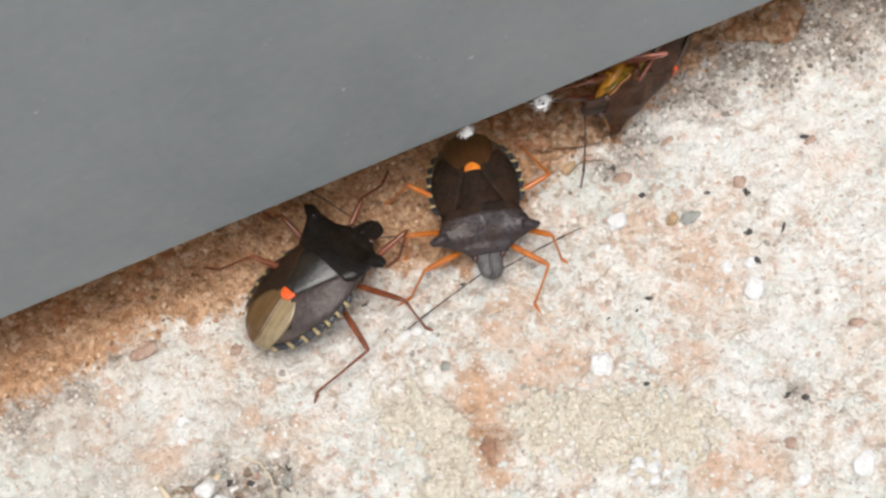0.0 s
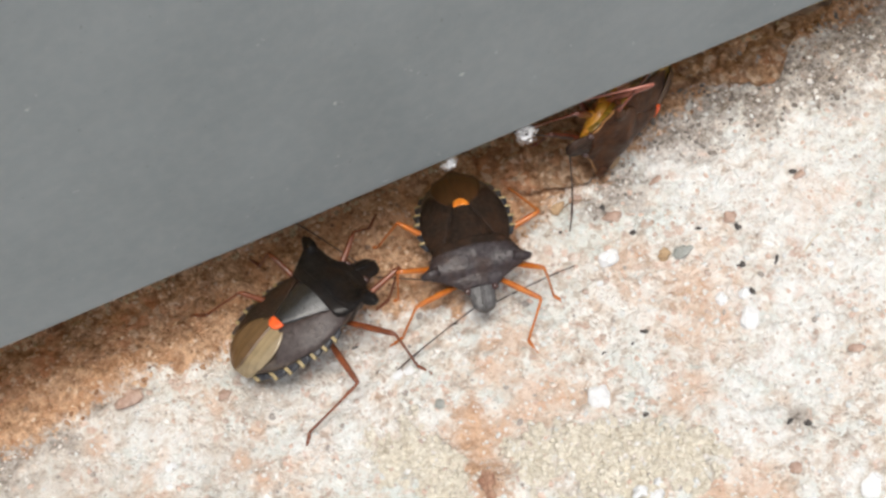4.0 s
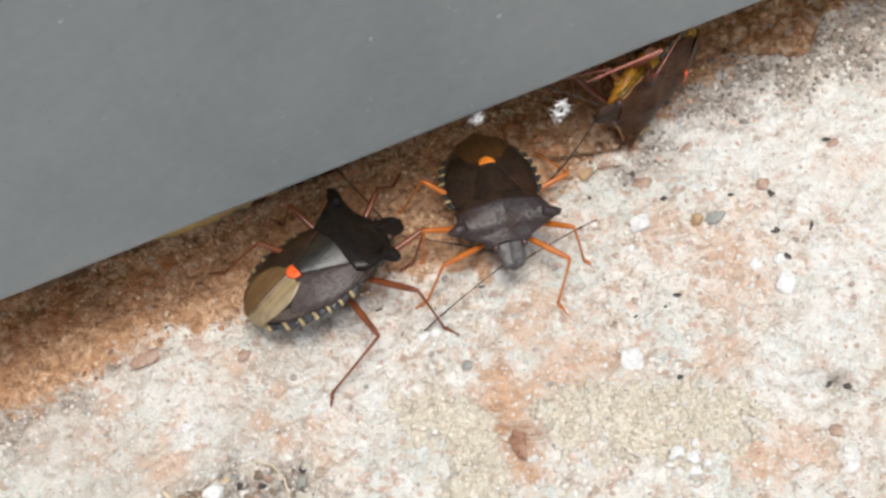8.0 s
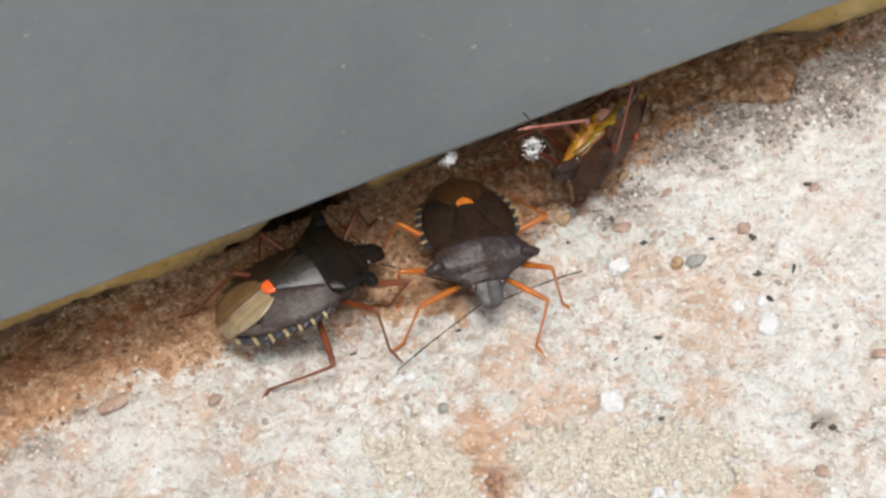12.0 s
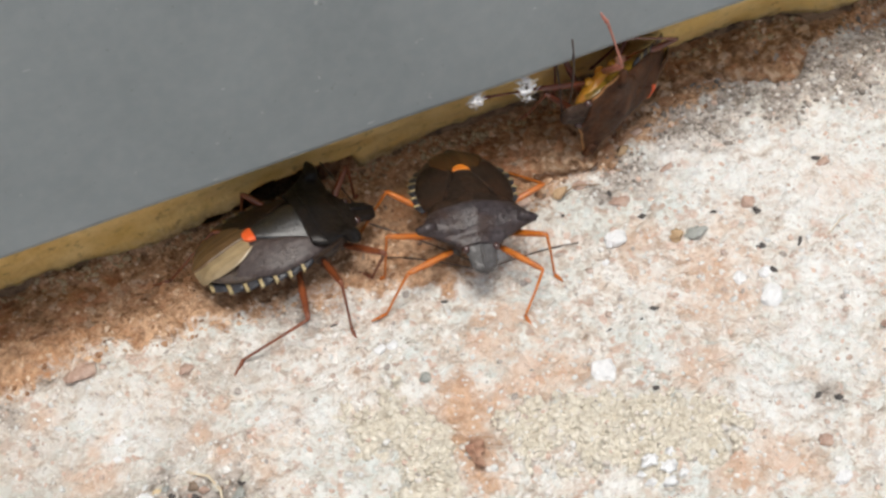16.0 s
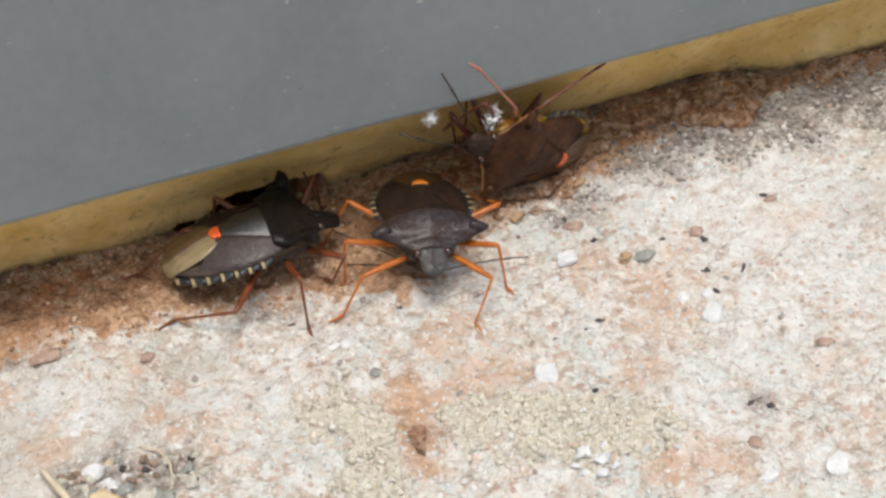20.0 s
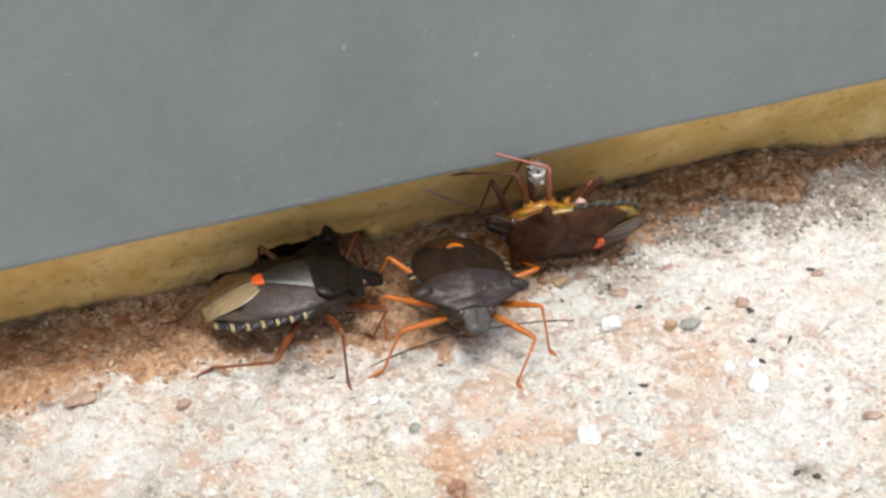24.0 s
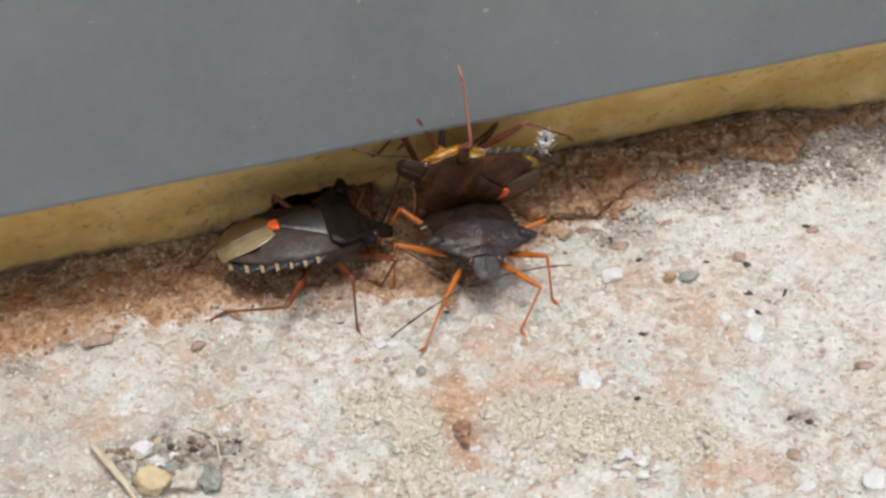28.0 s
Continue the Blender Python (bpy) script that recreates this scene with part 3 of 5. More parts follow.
def ground():
    fx = np.concatenate([[-3000, -1200, -500, -250, -140, -95, -72, -62], np.arange(-56, 44, 0.27), [48, 56, 70, 95, 140, 250, 500, 1200, 3000]])
    fy = np.concatenate([[-4000, -1500, -600, -280, -150, -90, -62, -48, -40, -35], np.arange(-31, 22, 0.27), [26, 40, 60]])
    x, y = np.meshgrid(fx, fy, indexing="ij")
    z = ground_height(x, y)
    n, m = x.shape
    idx = np.arange(n * m).reshape(n, m)
    faces = np.stack([idx[:-1, :-1], idx[1:, :-1], idx[1:, 1:], idx[:-1, 1:]], -1).reshape(-1, 4)
    me = bpy.data.meshes.new("ground")
    me.from_pydata((np.stack([x, y, z], -1).reshape(-1, 3) * MM).tolist(), [], faces.tolist())
    soil = np.clip(0.5 + (y - soil_edge(x)) / 3.0, 0, 1)
    for name, values in (("soil", soil), ("rust", blobs(RUST, x, y)), ("lime", blobs(LIME, x, y)), ("lichen", lichen_cover(x, y) * 0.8), ("grit", blobs(GRIT, x, y)), ("burrow_shade", burrow_floor(x, y)), ("grey_tone", 0.85 * blobs(GREY_TONE, x, y)), ("stain", 0.9 * blobs(STAIN, x, y))):
        me.attributes.new(name, "FLOAT", "POINT").data.foreach_set("value", values.ravel().astype(np.float32))
    me.polygons.foreach_set("use_smooth", np.ones(len(faces), bool))
    me.materials.append(CONCRETE)
    return tagged(new("ground", me), "weathered pale concrete with rust stains, lime and brown soil along the door", "ground", kind="structure")


def floor_z(x, y):
    return float(ground_height(np.array([float(x)]), np.array([float(y)]))[0])


def scatter(name, count, seed, region, size, material, label, flat=0.7, keep=lambda x, y: True):
    """Loose grains as one mesh."""
    rng = random.Random(seed)
    base = lump((1, 1, 1), seed, 0.35, 1)
    vs = [v.co.copy() for v in base.verts]
    base.verts.ensure_lookup_table()
    fs = [[v.index for v in f.verts] for f in base.faces]
    base.free()
    verts, faces = [], []
    xs, ys = [], []
    while len(xs) < count:
        x, y = rng.uniform(*region[0]), rng.uniform(*region[1])
        if keep(x, y):
            xs.append(x)
            ys.append(y)
    zs = ground_height(np.array(xs), np.array(ys))
    for x, y, z in zip(xs, ys, zs):
        s = size[0] * (size[1] / size[0]) ** (rng.random() ** 2.2)
        turn = Euler((rng.uniform(-0.5, 0.5), rng.uniform(-0.5, 0.5), rng.uniform(0, 6.3))).to_matrix()
        a, b, c = s * rng.uniform(0.7, 1.3), s * rng.uniform(0.6, 1.0), s * flat
        k = len(verts)
        for v in vs:
            p = turn @ Vector((v.x * a, v.y * b, v.z * c))
            verts.append(((p.x + x) * MM, (p.y + y) * MM, (p.z + z + 0.05 * c) * MM))
        faces += [[k + i for i in f] for f in fs]
    me = bpy.data.meshes.new(name)
    me.from_pydata(verts, [], faces)
    me.polygons.foreach_set("use_smooth", np.ones(len(faces), bool))
    me.materials.append(material)
    return tagged(new(name, me), label, "grit", kind="stuff")


# ---- door and strip ----
EDGE_Y, EDGE_Z = 6.8, 11.1


SCUFFS = [(-17.4, 17.2, 0.08, 0.22), (-17.7, 16.2, 0.14, 0.08), (-23.6, 18.9, 0.2, 0.1), (-24.7, 14.7, 0.18, 0.1), (-20.0, 11.75, 0.3, 0.08), (0.6, 18.8, 0.07, 0.2), (-2.3, 16.9, 0.12, 0.12), (-14.4, 12.0, 0.3, 0.1), (-25.3, 11.75, 0.25, 0.1), (-34.7, 25.1, 0.3, 0.1), (5.5, 16.0, 0.12, 0.3), (12.0, 14.2, 0.3, 0.08), (-10.5, 14.6, 0.1, 0.1), (-5.0, 21.5, 0.12, 0.25)]


def door():
    """The door leaf: a slab with a softly rounded lower front edge."""
    bm = bmesh.new()
    prof = [(EDGE_Y + 40, EDGE_Z), (EDGE_Y + 0.5, EDGE_Z), (EDGE_Y + 0.15, EDGE_Z + 0.12), (EDGE_Y, EDGE_Z + 0.5), (EDGE_Y, 2000), (EDGE_Y + 40, 2000)]
    xs = [-450, -120] + list(range(-70, 71, 2)) + [120, 450]
    rings = []
    for x in xs:
        w = 0.10 * noise.noise(Vector((x * 0.11, 0, 0))) + 0.06 * noise.noise(Vector((x * 0.5, 3, 0)))
        rings.append([(x, y, z + (w if z < 100 else 0)) for y, z in prof])
    spin(bm, rings)
    leaf = tagged(part("door_1", bm, PAINT, smooth=False), "grey painted door leaf with faint scuffs and a straight lower edge", "door", kind="structure")
    for k, (x, z, w, h) in enumerate(SCUFFS):
        rng = random.Random(500 + k)
        bm = bmesh.new()
        ring = [bm.verts.new((x + math.cos(a) * w * rng.uniform(0.5, 1.2), EDGE_Y, z + math.sin(a) * h * rng.uniform(0.5, 1.2))) for a in (2 * math.pi * i / 9 for i in range(9))]
        top = bm.verts.new((x, EDGE_Y - 0.03, z))
        for i in range(9):
            bm.faces.new((ring[i], ring[(i + 1) % 9], top))
        part("scuff", bm, SCUFF, leaf, "faint pale scuff")
    return leaf


FOOT_LINE = [(-60, 14.8), (-42, 14.6), (-37, 14.9), (-34, 14.5), (-31, 13.9), (-28.5, 13.7), (-26.5, 14.0), (-14, 14.2), (-9, 15.0), (-6, 15.6), (7, 15.4), (13, 15.7), (18, 15.6), (22, 15.0), (25, 13.4), (28, 13.0), (60, 13.2)]


def strip_face(x, z):
    """The strip leans over its foot, which wanders in and out."""
    out = np.interp(x, [p[0] for p in FOOT_LINE], [p[1] for p in FOOT_LINE]) - 15.4
    f = max(0.0, 1 - max(0.0, z) / 4.0)
    return 15.4 - 0.55 * (z - 0.6) + out * f * f * (3 - 2 * f)


def strip_foot(x):
    """How far the strip's ragged foot stands above the ground."""
    return 0.7 + 0.4 * noise.noise(Vector((x * 0.16, 1.7, 0))) + 0.4 * noise.noise(Vector((x * 0.55, 8.2, 0))) + 0.18 * noise.noise(Vector((x * 1.7, 4.4, 0)))


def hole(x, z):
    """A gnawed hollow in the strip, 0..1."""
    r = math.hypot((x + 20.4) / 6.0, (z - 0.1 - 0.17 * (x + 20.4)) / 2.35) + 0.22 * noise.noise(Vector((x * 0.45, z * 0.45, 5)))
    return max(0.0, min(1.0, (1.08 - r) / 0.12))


def strip():
    xs = [-450, -200, -100] + [-60 + 0.3 * i for i in range(401)] + [100, 200, 450]
    zs = [0] + [0.2 + 0.2 * i for i in range(32)] + [7, 8, 9.5, EDGE_Z + 1]
    verts, faces, mould, burrow = [], [], [], []
    for x in xs:
        for k, z in enumerate(zs):
            f = strip_foot(x)
            zz = -4.0 if k == 0 else z
            crumble = max(0.0, 1 - z / 3.0)
            bulge = 0.3 * noise.noise(Vector((x * 0.12, z * 0.2, 0))) + 0.12 * noise.noise(Vector((x * 0.6, z * 0.7, 2))) + crumble * (0.32 * noise.noise(Vector((x * 0.9, z * 1.1, 4))) + 0.22 * noise.noise(Vector((x * 1.9, z * 2.2, 6))))
            back = 0.5 * max(0.0, 1 - z / 1.2) + 11.0 * hole(x, z)
            verts.append((x * MM, (strip_face(x, z) + bulge + back) * MM, zz * MM))
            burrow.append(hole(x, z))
            # round the hollow the mould tone is strengthened to add its shade
            hollow = math.exp(-((x + 20.6) / 7.0) ** 2) * 0.75
            mould.append(min(1.0, max(0.0, 1.0 - (z - f) / 2.4) * 0.72 + hollow * max(0.0, 1 - z / 4.5)))
    m = len(zs)
    for i in range(len(xs) - 1):
        for k in range(m - 1):
            faces.append((i * m + k, (i + 1) * m + k, (i + 1) * m + k + 1, i * m + k + 1))
    # back face, so that the strip is a solid bar
    n0 = len(verts)
    for x in (xs[0], xs[-1]):
        verts += [(x * MM, 0.045, -0.004), (x * MM, 0.045, (EDGE_Z + 1) * MM)]
        mould += [0, 0]
        burrow += [0, 0]
    faces += [(n0, n0 + 2, n0 + 3, n0 + 1)]
    me = bpy.data.meshes.new("sealing_strip")
    me.from_pydata(verts, [], faces)
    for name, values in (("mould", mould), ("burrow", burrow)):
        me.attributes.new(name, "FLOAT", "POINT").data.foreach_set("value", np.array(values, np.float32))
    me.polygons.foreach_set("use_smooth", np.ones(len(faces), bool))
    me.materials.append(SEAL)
    return tagged(new("sealing_strip", me), "yellowed sealing strip, mouldy at its foot, with a hollow painted dark", "trim", kind="structure")


def seam():
    """The black, crumbly line where the strip meets the soil."""
    bm = bmesh.new()
    rings = []
    for i in range(361):
        x = -60 + i / 3
        f = strip_foot(x)
        y0 = strip_face(x, 0.4) - 0.1 + 10.5 * hole(x, 0.6) - 0.4 * noise.noise(Vector((x * 0.7, 0.3, 0)))
        rings.append([(x, y0 - 0.2, -3.6), (x, y0 + 0.05, 0.2 * f), (x, y0 + 0.15, 0.45 * f), (x, y0 + 0.45, 0.6 * f), (x, y0 + 1.4, 0.6 * f), (x, y0 + 1.4, -3.6)])
    spin(bm, rings)
    return tagged(part("dirt_seam", bm, SEAM), "black crumbly dirt along the foot of the strip", "dirt", kind="structure")


ground()
door()
strip()
seam()


# ---- shield bugs ----
def body_half(x):
    return curve_at([(-6.2, 0.5), (-5.6, 1.5), (-4.4, 2.75), (-3.0, 3.35), (-1.4, 3.55), (0.2, 3.45), (1.6, 3.1), (2.6, 2.6), (4.6, 1.1)], x)


def back_z(x, y):
    """The dorsal surface."""
    ridge = curve_at([(-7.0, -0.6), (-5.0, 0.15), (-2.5, 0.9), (0.0, 1.25), (1.8, 1.36), (3.2, 0.95), (4.8, 0.0), (7.0, -0.75)], x)
    w = max(0.8, body_half(x))
    return ridge + 0.25 - 1.15 * min(1.4, abs(y) / w) ** 1.9


def pronotum_half(x):
    return curve_at([(1.25, 2.7), (1.8, 3.15), (2.4, 3.38), (2.9, 3.6), (3.2, 3.92), (3.4, 4.08), (3.6, 3.95), (3.85, 3.25), (4.15, 2.5), (4.5, 1.85), (4.9, 1.4)], x)


def bug(label, scale, back, shield, wing, membrane, tip, leg, belly, thorax, head_mat, bands=True, antenna_mat=None, flat_feet=True, stretch=1.0, horn=0.0, under_wing=None, rim=None, left_wing=None):
    """One shield bug: x ahead, y to its left, z up, its origin in the body's middle. Returns the thing and its moving legs."""
    thing = tagged(new("shield_bug"), label, "insect", group="shield bugs at the door")
    S = scale

    def p(name, bm, mat, parent=thing, text=""):
        if horn and name not in ("femur", "tibia", "tarsus", "antenna", "head", "eye", "clypeus", "coxa", "thorax"):
            for v in bm.verts:
                # the tail swings to its left, the right flank is drawn in, the shoulders reach ahead
                x, y = v.co.x, v.co.y
                rear = min(1.0, max(0.0, (1.0 - x) / 5.0))
                v.co.y = y * (1 - (0.10 if y < 0 else -0.06) * rear) + 0.55 * min(1.0, max(0.0, -1.0 - x) / 5.0)
                if x > 1.2:
                    v.co.x += 0.4 * min(1.0, max(0.0, abs(y) - 1.6) / 1.8) * min(1.0, (x - 1.2) / 1.5)
        bmesh.ops.scale(bm, vec=(S, S, S), verts=bm.verts)
        return part(name, bm, mat, parent, text)

    # abdomen and underside
    bm = bmesh.new()
    rings = []
    for i in range(19):
        x = -6.1 + 10.6 * i / 18
        w = body_half(x) * 0.93
        d = curve_at([(-6.2, 0.2), (-4.5, 0.75), (-2.0, 1.25), (1.0, 1.4), (3.0, 1.35), (4.6, 0.8)], x)
        c = min(-0.1 + (back_z(x, 0) - 0.75) * 0.5, back_z(x, 0) - 0.62)
        ring = []
        for k in range(20):
            a = 2 * math.pi * k / 20
            y, z = math.cos(a) * w, math.sin(a)
            ring.append((x, y, c + (0.45 * z if z > 0 else d * z * max(abs(z), 1e-3) ** -0.15)))
        rings.append(ring)
    spin(bm, rings)
    abdomen = p("abdomen", bm, belly)
    # serrated flange: banded plates along each side
    for side in (1, -1):
        for k in range(7):
            x1 = 0.9 - k * 0.95
            x0 = x1 - 0.93
            out = 0.42 if k < 6 else 0.3

            def hi(x, x0=x0, x1=x1, out=out):
                return body_half(x) + out * (0.25 + 0.75 * (x1 - x) / (x1 - x0))

            def lo(x):
                return body_half(x) - 0.7

            flat = lambda x, y: back_z(x, body_half(x)) + 0.02 - 0.12 * (abs(y) - body_half(x))  # noqa: E731
            for q, (a, b) in enumerate(((x0, x0 + 0.22), (x0 + 0.22, x1))):
                bm = plate(a, b, (lambda x: side * lo(x)), (lambda x: side * hi(x)), flat, 0.22, 3, 4)
                p("flange_plate", bm, (BAND_DULL if stretch > 1 else BAND_PALE) if (q == 0) and bands else BAND_DARK, abdomen)
    # thorax underside
    bm = lump((2.7, 2.3, 0.95), 3, 0.16, 3)
    bmesh.ops.translate(bm, vec=(2.0, 0, -0.75), verts=bm.verts)
    chest = p("thorax", bm, thorax)
    for hip in ((3.5, 1.4, -1.15), (1.9, 1.6, -1.4), (0.2, 1.5, -1.4)):
        for side in (1, -1):
            bm = lump((0.5, 0.45, 0.42), 7, 0.1, 2)
            bmesh.ops.translate(bm, vec=(hip[0], hip[1] * side, hip[2]), verts=bm.verts)
            p("coxa", bm, thorax, chest)
    if thorax is ORANGE_THORAX:
        for side in (1, -1):
            bm = lump((0.8, 0.6, 0.7), 4, 0.1, 3)
            bmesh.ops.translate(bm, vec=(-0.35, side * 1.75, -0.95), verts=bm.verts)
            p("pink_swelling", bm, PINK_SPOT, chest, "rounded pale pink swelling")
    # forewings, membrane, scutellum, pronotum
    scut = lambda x: max(2.25 * max(0.0, min(1.0, (x + 2.65) / 4.2)) ** 0.85, 0.62 * math.sqrt(max(0.0, 1 - ((x + 2.02) / 0.63) ** 2)) if x < -2.02 else 0.62 if x < -1.7 else 0.0)  # noqa: E731
    for side in (1, -1):
        inner = lambda x: max(scut(x) - 0.12, 0.35 if x > -2.2 else 0.35 + (-2.2 - x) * 1.05)  # noqa: E731
        outer = lambda x: max(body_half(x) - 0.08 - 0.16 * max(0.0, -1.5 - x), 0.36 if x > -2.2 else 0.36 + (-2.2 - x) * 1.05)  # noqa: E731
        bm = plate(-4.1, 1.75, lambda x: side * inner(x), lambda x: side * outer(x), lambda x, y: back_z(x, y) + 0.13, 0.16, 22, 8)
        p("forewing", bm, (left_wing or wing) if side == 1 else wing)
    mem = lambda x: curve_at([(-6.35, 0.1), (-6.3, 0.5), (-6.12, 1.0), (-5.7, 1.5), (-5.0, 1.85), (-4.2, 1.95), (-3.4, 1.8), (-2.6, 1.35), (-1.9, 0.6)], x)  # noqa: E731
    fold = lambda x: curve_at([(-6.35, -0.1), (-5.5, -0.35), (-4.0, -0.1), (-1.9, 0.2)], x)  # noqa: E731
    drape = lambda x, y: back_z(x, y * 0.62) + 0.06 + 0.02 * math.sin(4 * y) - 0.25 * max(0.0, -5.4 - x)  # noqa: E731
    p("wing_membrane", plate(-6.35, -1.9, lambda x: -mem(x), lambda x: fold(x) + 0.02, drape, 0.06, 20, 9), under_wing or membrane, thing, "thin glossy wing membrane")
    p("wing_membrane", plate(-6.35, -1.9, lambda x: fold(x) - 0.05, mem, lambda x, y: drape(x, y) + 0.012, 0.03, 20, 9), membrane, thing, "thin glossy wing membrane")
    bm = plate(-1.9, 1.8, lambda x: -scut(x), scut, lambda x, y: back_z(x, y) + (0.36 if horn else 0.29) - (0.19 if horn else 0.14) * math.sqrt(y * y + 0.09), 0.2, 18, 12)
    p("scutellum", bm, SHEEN_SHELL if back is BLACK_SHELL else back)
    bm = plate(-2.64, -1.9, lambda x: -scut(x) * 1.02, lambda x: scut(x) * 1.02, lambda x, y: back_z(x, y) + 0.27, 0.2, 8, 8)
    p("scutellum_tip", bm, tip, thing, "bright orange tip")

    def dome(x, y):
        """The pronotum's top: flush with the wings behind, broad-shouldered ahead, sloping to the head."""
        k = min(1.0, max(0.0, (x - 1.25) / 1.7))
        behind = back_z(x, y * 0.85)
        ahead = back_z(x, 0) - 0.72 * (abs(y) / 4.2) ** 2 + 0.3 * max(0.0, abs(y) - 2.7) + horn * 0.85 * max(0.0, abs(y) - 2.2)
        folds = 0.05 * math.cos(2.2 * y) - 0.12 * math.exp(-((x - 4.1) / 0.25) ** 2) + 0.04 * math.exp(-(y / 0.3) ** 2) + 0.04 * math.sin(3.1 * x + 1.3 * abs(y))
        return behind + (ahead - behind) * k * k * (3 - 2 * k) + 0.28 + folds

    bm = plate(2.0, 4.9, lambda x: -pronotum_half(x), pronotum_half, dome, 0.3, 26, 34)
    prono = p("pronotum", bm, shield)
    bm = plate(1.25, 2.02, lambda x: -pronotum_half(x) * 0.995, lambda x: pronotum_half(x) * 0.995, lambda x, y: dome(x, y) - 0.012, 0.3, 8, 30)
    p("pronotum_rear", bm, back, prono, "darker rear edge")
    for side in (1, -1):
        ends = ((3.2, 2.9, 0.0), (3.3, 3.4, 0.02), (3.4, 3.85, 0.06), (3.42, 4.15, 0.12), (3.38, 4.38, 0.2 + 0.1 * horn))
        bm = tube([(x, side * y, dome(x, y) - 0.22 + up) for x, y, up in ends], [r * (1 + 0.5 * horn) for r in (0.40, 0.46, 0.40, 0.30, 0.08)], 12)
        p("shoulder_horn", bm, shield, prono)
        if rim:
            xs = [3.5 + 1.38 * k / 11 for k in range(12)]
            bm = tube([(x, side * (pronotum_half(x) - 0.02), dome(x, pronotum_half(x)) - 0.15) for x in xs], [0.04] + [0.085] * 10 + [0.04], 8)
            p("pronotum_rim", bm, rim, prono, "pale orange edge")
    # head
    bm = bmesh.new()
    rings = []
    for i in range(17):
        x = 4.6 + 2.05 * i / 16
        w = curve_at([(4.6, 1.1), (4.95, 1.15), (5.3, 1.04), (5.8, 0.98), (6.15, 0.9), (6.4, 0.74), (6.58, 0.45), (6.65, 0.15)], x)
        t = back_z(x, 0) + 0.22
        rings.append([(x, math.cos(a) * w, t - 0.45 + math.sin(a) * (0.40 * (0.6 + 0.4 * w)) * (1 - 0.18 * math.exp(-((abs(math.cos(a)) - 0.33) / 0.12) ** 2))) for a in (2 * math.pi * k / 24 for k in range(24))])
    head = p("head", spin(bm, rings), head_mat)
    bm = tube([(x, 0, back_z(x, 0) + 0.1) for x in (4.8, 5.2, 5.7, 6.2, 6.6)], [0.1, 0.16, 0.17, 0.17, 0.08], 8)
    p("clypeus", bm, head_mat, head)
    for side in (1, -1):
        bm = lump((0.34, 0.30, 0.32), 1, 0.03, 2)
        bmesh.ops.translate(bm, vec=(4.95, side * 1.08, back_z(4.95, 0) - 0.12), verts=bm.verts)
        p("eye", bm, EYE, head)
    # moving limbs: femur and tibia for six legs, and two antennae
    limbs = {}
    for row, hip, reach in (("front", (3.5, 1.4, -1.15), (4.1, 3.5)), ("middle", (1.9, 1.6, -1.35), (4.8, 4.0)), ("hind", (0.2, 1.5, -1.35), (4.8, 5.1))):
        for side, word in ((1, "left"), (-1, "right")):
            far = stretch if row == "middle" else 1.0 + 0.25 * (stretch - 1)
            lf, lt = reach[0] * far, reach[1] * far
            lf2, lt2 = lf * S, lt * S
            bm = tube([(0, 0, 0), (0.15 * lf, 0, 0), (0.5 * lf, 0, 0), (0.9 * lf, 0, 0), (lf, 0, 0)], [0.15, 0.22, 0.26, 0.21, 0.14], 10)
            femur = p("femur", bm, leg)
            bm = tube([(0, 0, 0), (0.1 * lt, 0, 0.02), (0.5 * lt, 0, 0.03), (0.92 * lt, 0, 0), (lt, 0, 0)], [0.12, 0.12, 0.09, 0.10, 0.10], 8)
            tibia = p("tibia", bm, leg)
            bm = tube([(0, 0, 0), (0.4, 0, 0.02), (0.45, 0, 0.02), (0.75, 0, 0.0), (0.8, 0, 0.0), (1.25, 0, 0.04)], [0.13, 0.15, 0.10, 0.13, 0.09, 0.07], 8)
            tarsus = p("tarsus", bm, leg, tibia)
            tarsus.matrix_basis = Matrix.Translation((lt2 * MM, 0, 0)) @ pose(0, 0, 0, 0, (-55 if row != "hind" else -40) if flat_feet else 15, 0)
            limbs[(row, word)] = (femur, tibia, Vector((hip[0], hip[1] * side, hip[2])) * S, lf2, lt2)
    for side, word in ((1, "left"), (-1, "right")):
        am = antenna_mat or ANTENNA_DARK
        bm = tube([(0, 0, 0), (0.8, 0, 0.05), (1.0, 0, 0.06), (2.1, 0, 0.1), (2.3, 0, 0.1), (3.4, 0, 0.1), (3.5, 0, 0.1), (4.7, 0, 0.0), (4.8, 0, 0.0), (6.0, 0, -0.2)], [0.06, 0.075, 0.05, 0.065, 0.045, 0.075, 0.05, 0.095, 0.05, 0.06], 7)
        limbs[("antenna", word)] = (p("antenna", bm, am), None, Vector((5.9, side * 0.75, -0.9)) * S, 6.0 * S, 0)
        limbs[("antenna", word)][0].scale = (1.3 if side < 0 else 1.1, 1.2, 1.2) if stretch > 1 else (1.3, 0.95, 0.95)
    return thing, limbs


def body_pose(x, y, z, heading, nose, lean):
    """heading: degrees from +x; nose: up; lean: left side up."""
    return Matrix.Translation(mm((x, y, z))) @ Euler((0, 0, radians(heading))).to_matrix().to_4x4() @ Euler((0, -radians(nose), 0)).to_matrix().to_4x4() @ Euler((radians(lean), 0, 0)).to_matrix().to_4x4()


def along(a, b, up):
    """The pose at a (millimetres) whose x axis points to b and whose z axis leans to up."""
    x = (b - a).normalized()
    y = up.cross(x)
    y = y.normalized() if y.length > 1e-6 else x.orthogonal().normalized()
    z = x.cross(y)
    m = Matrix((x, y, z)).transposed().to_4x4()
    return Matrix.Translation(a * MM) @ m


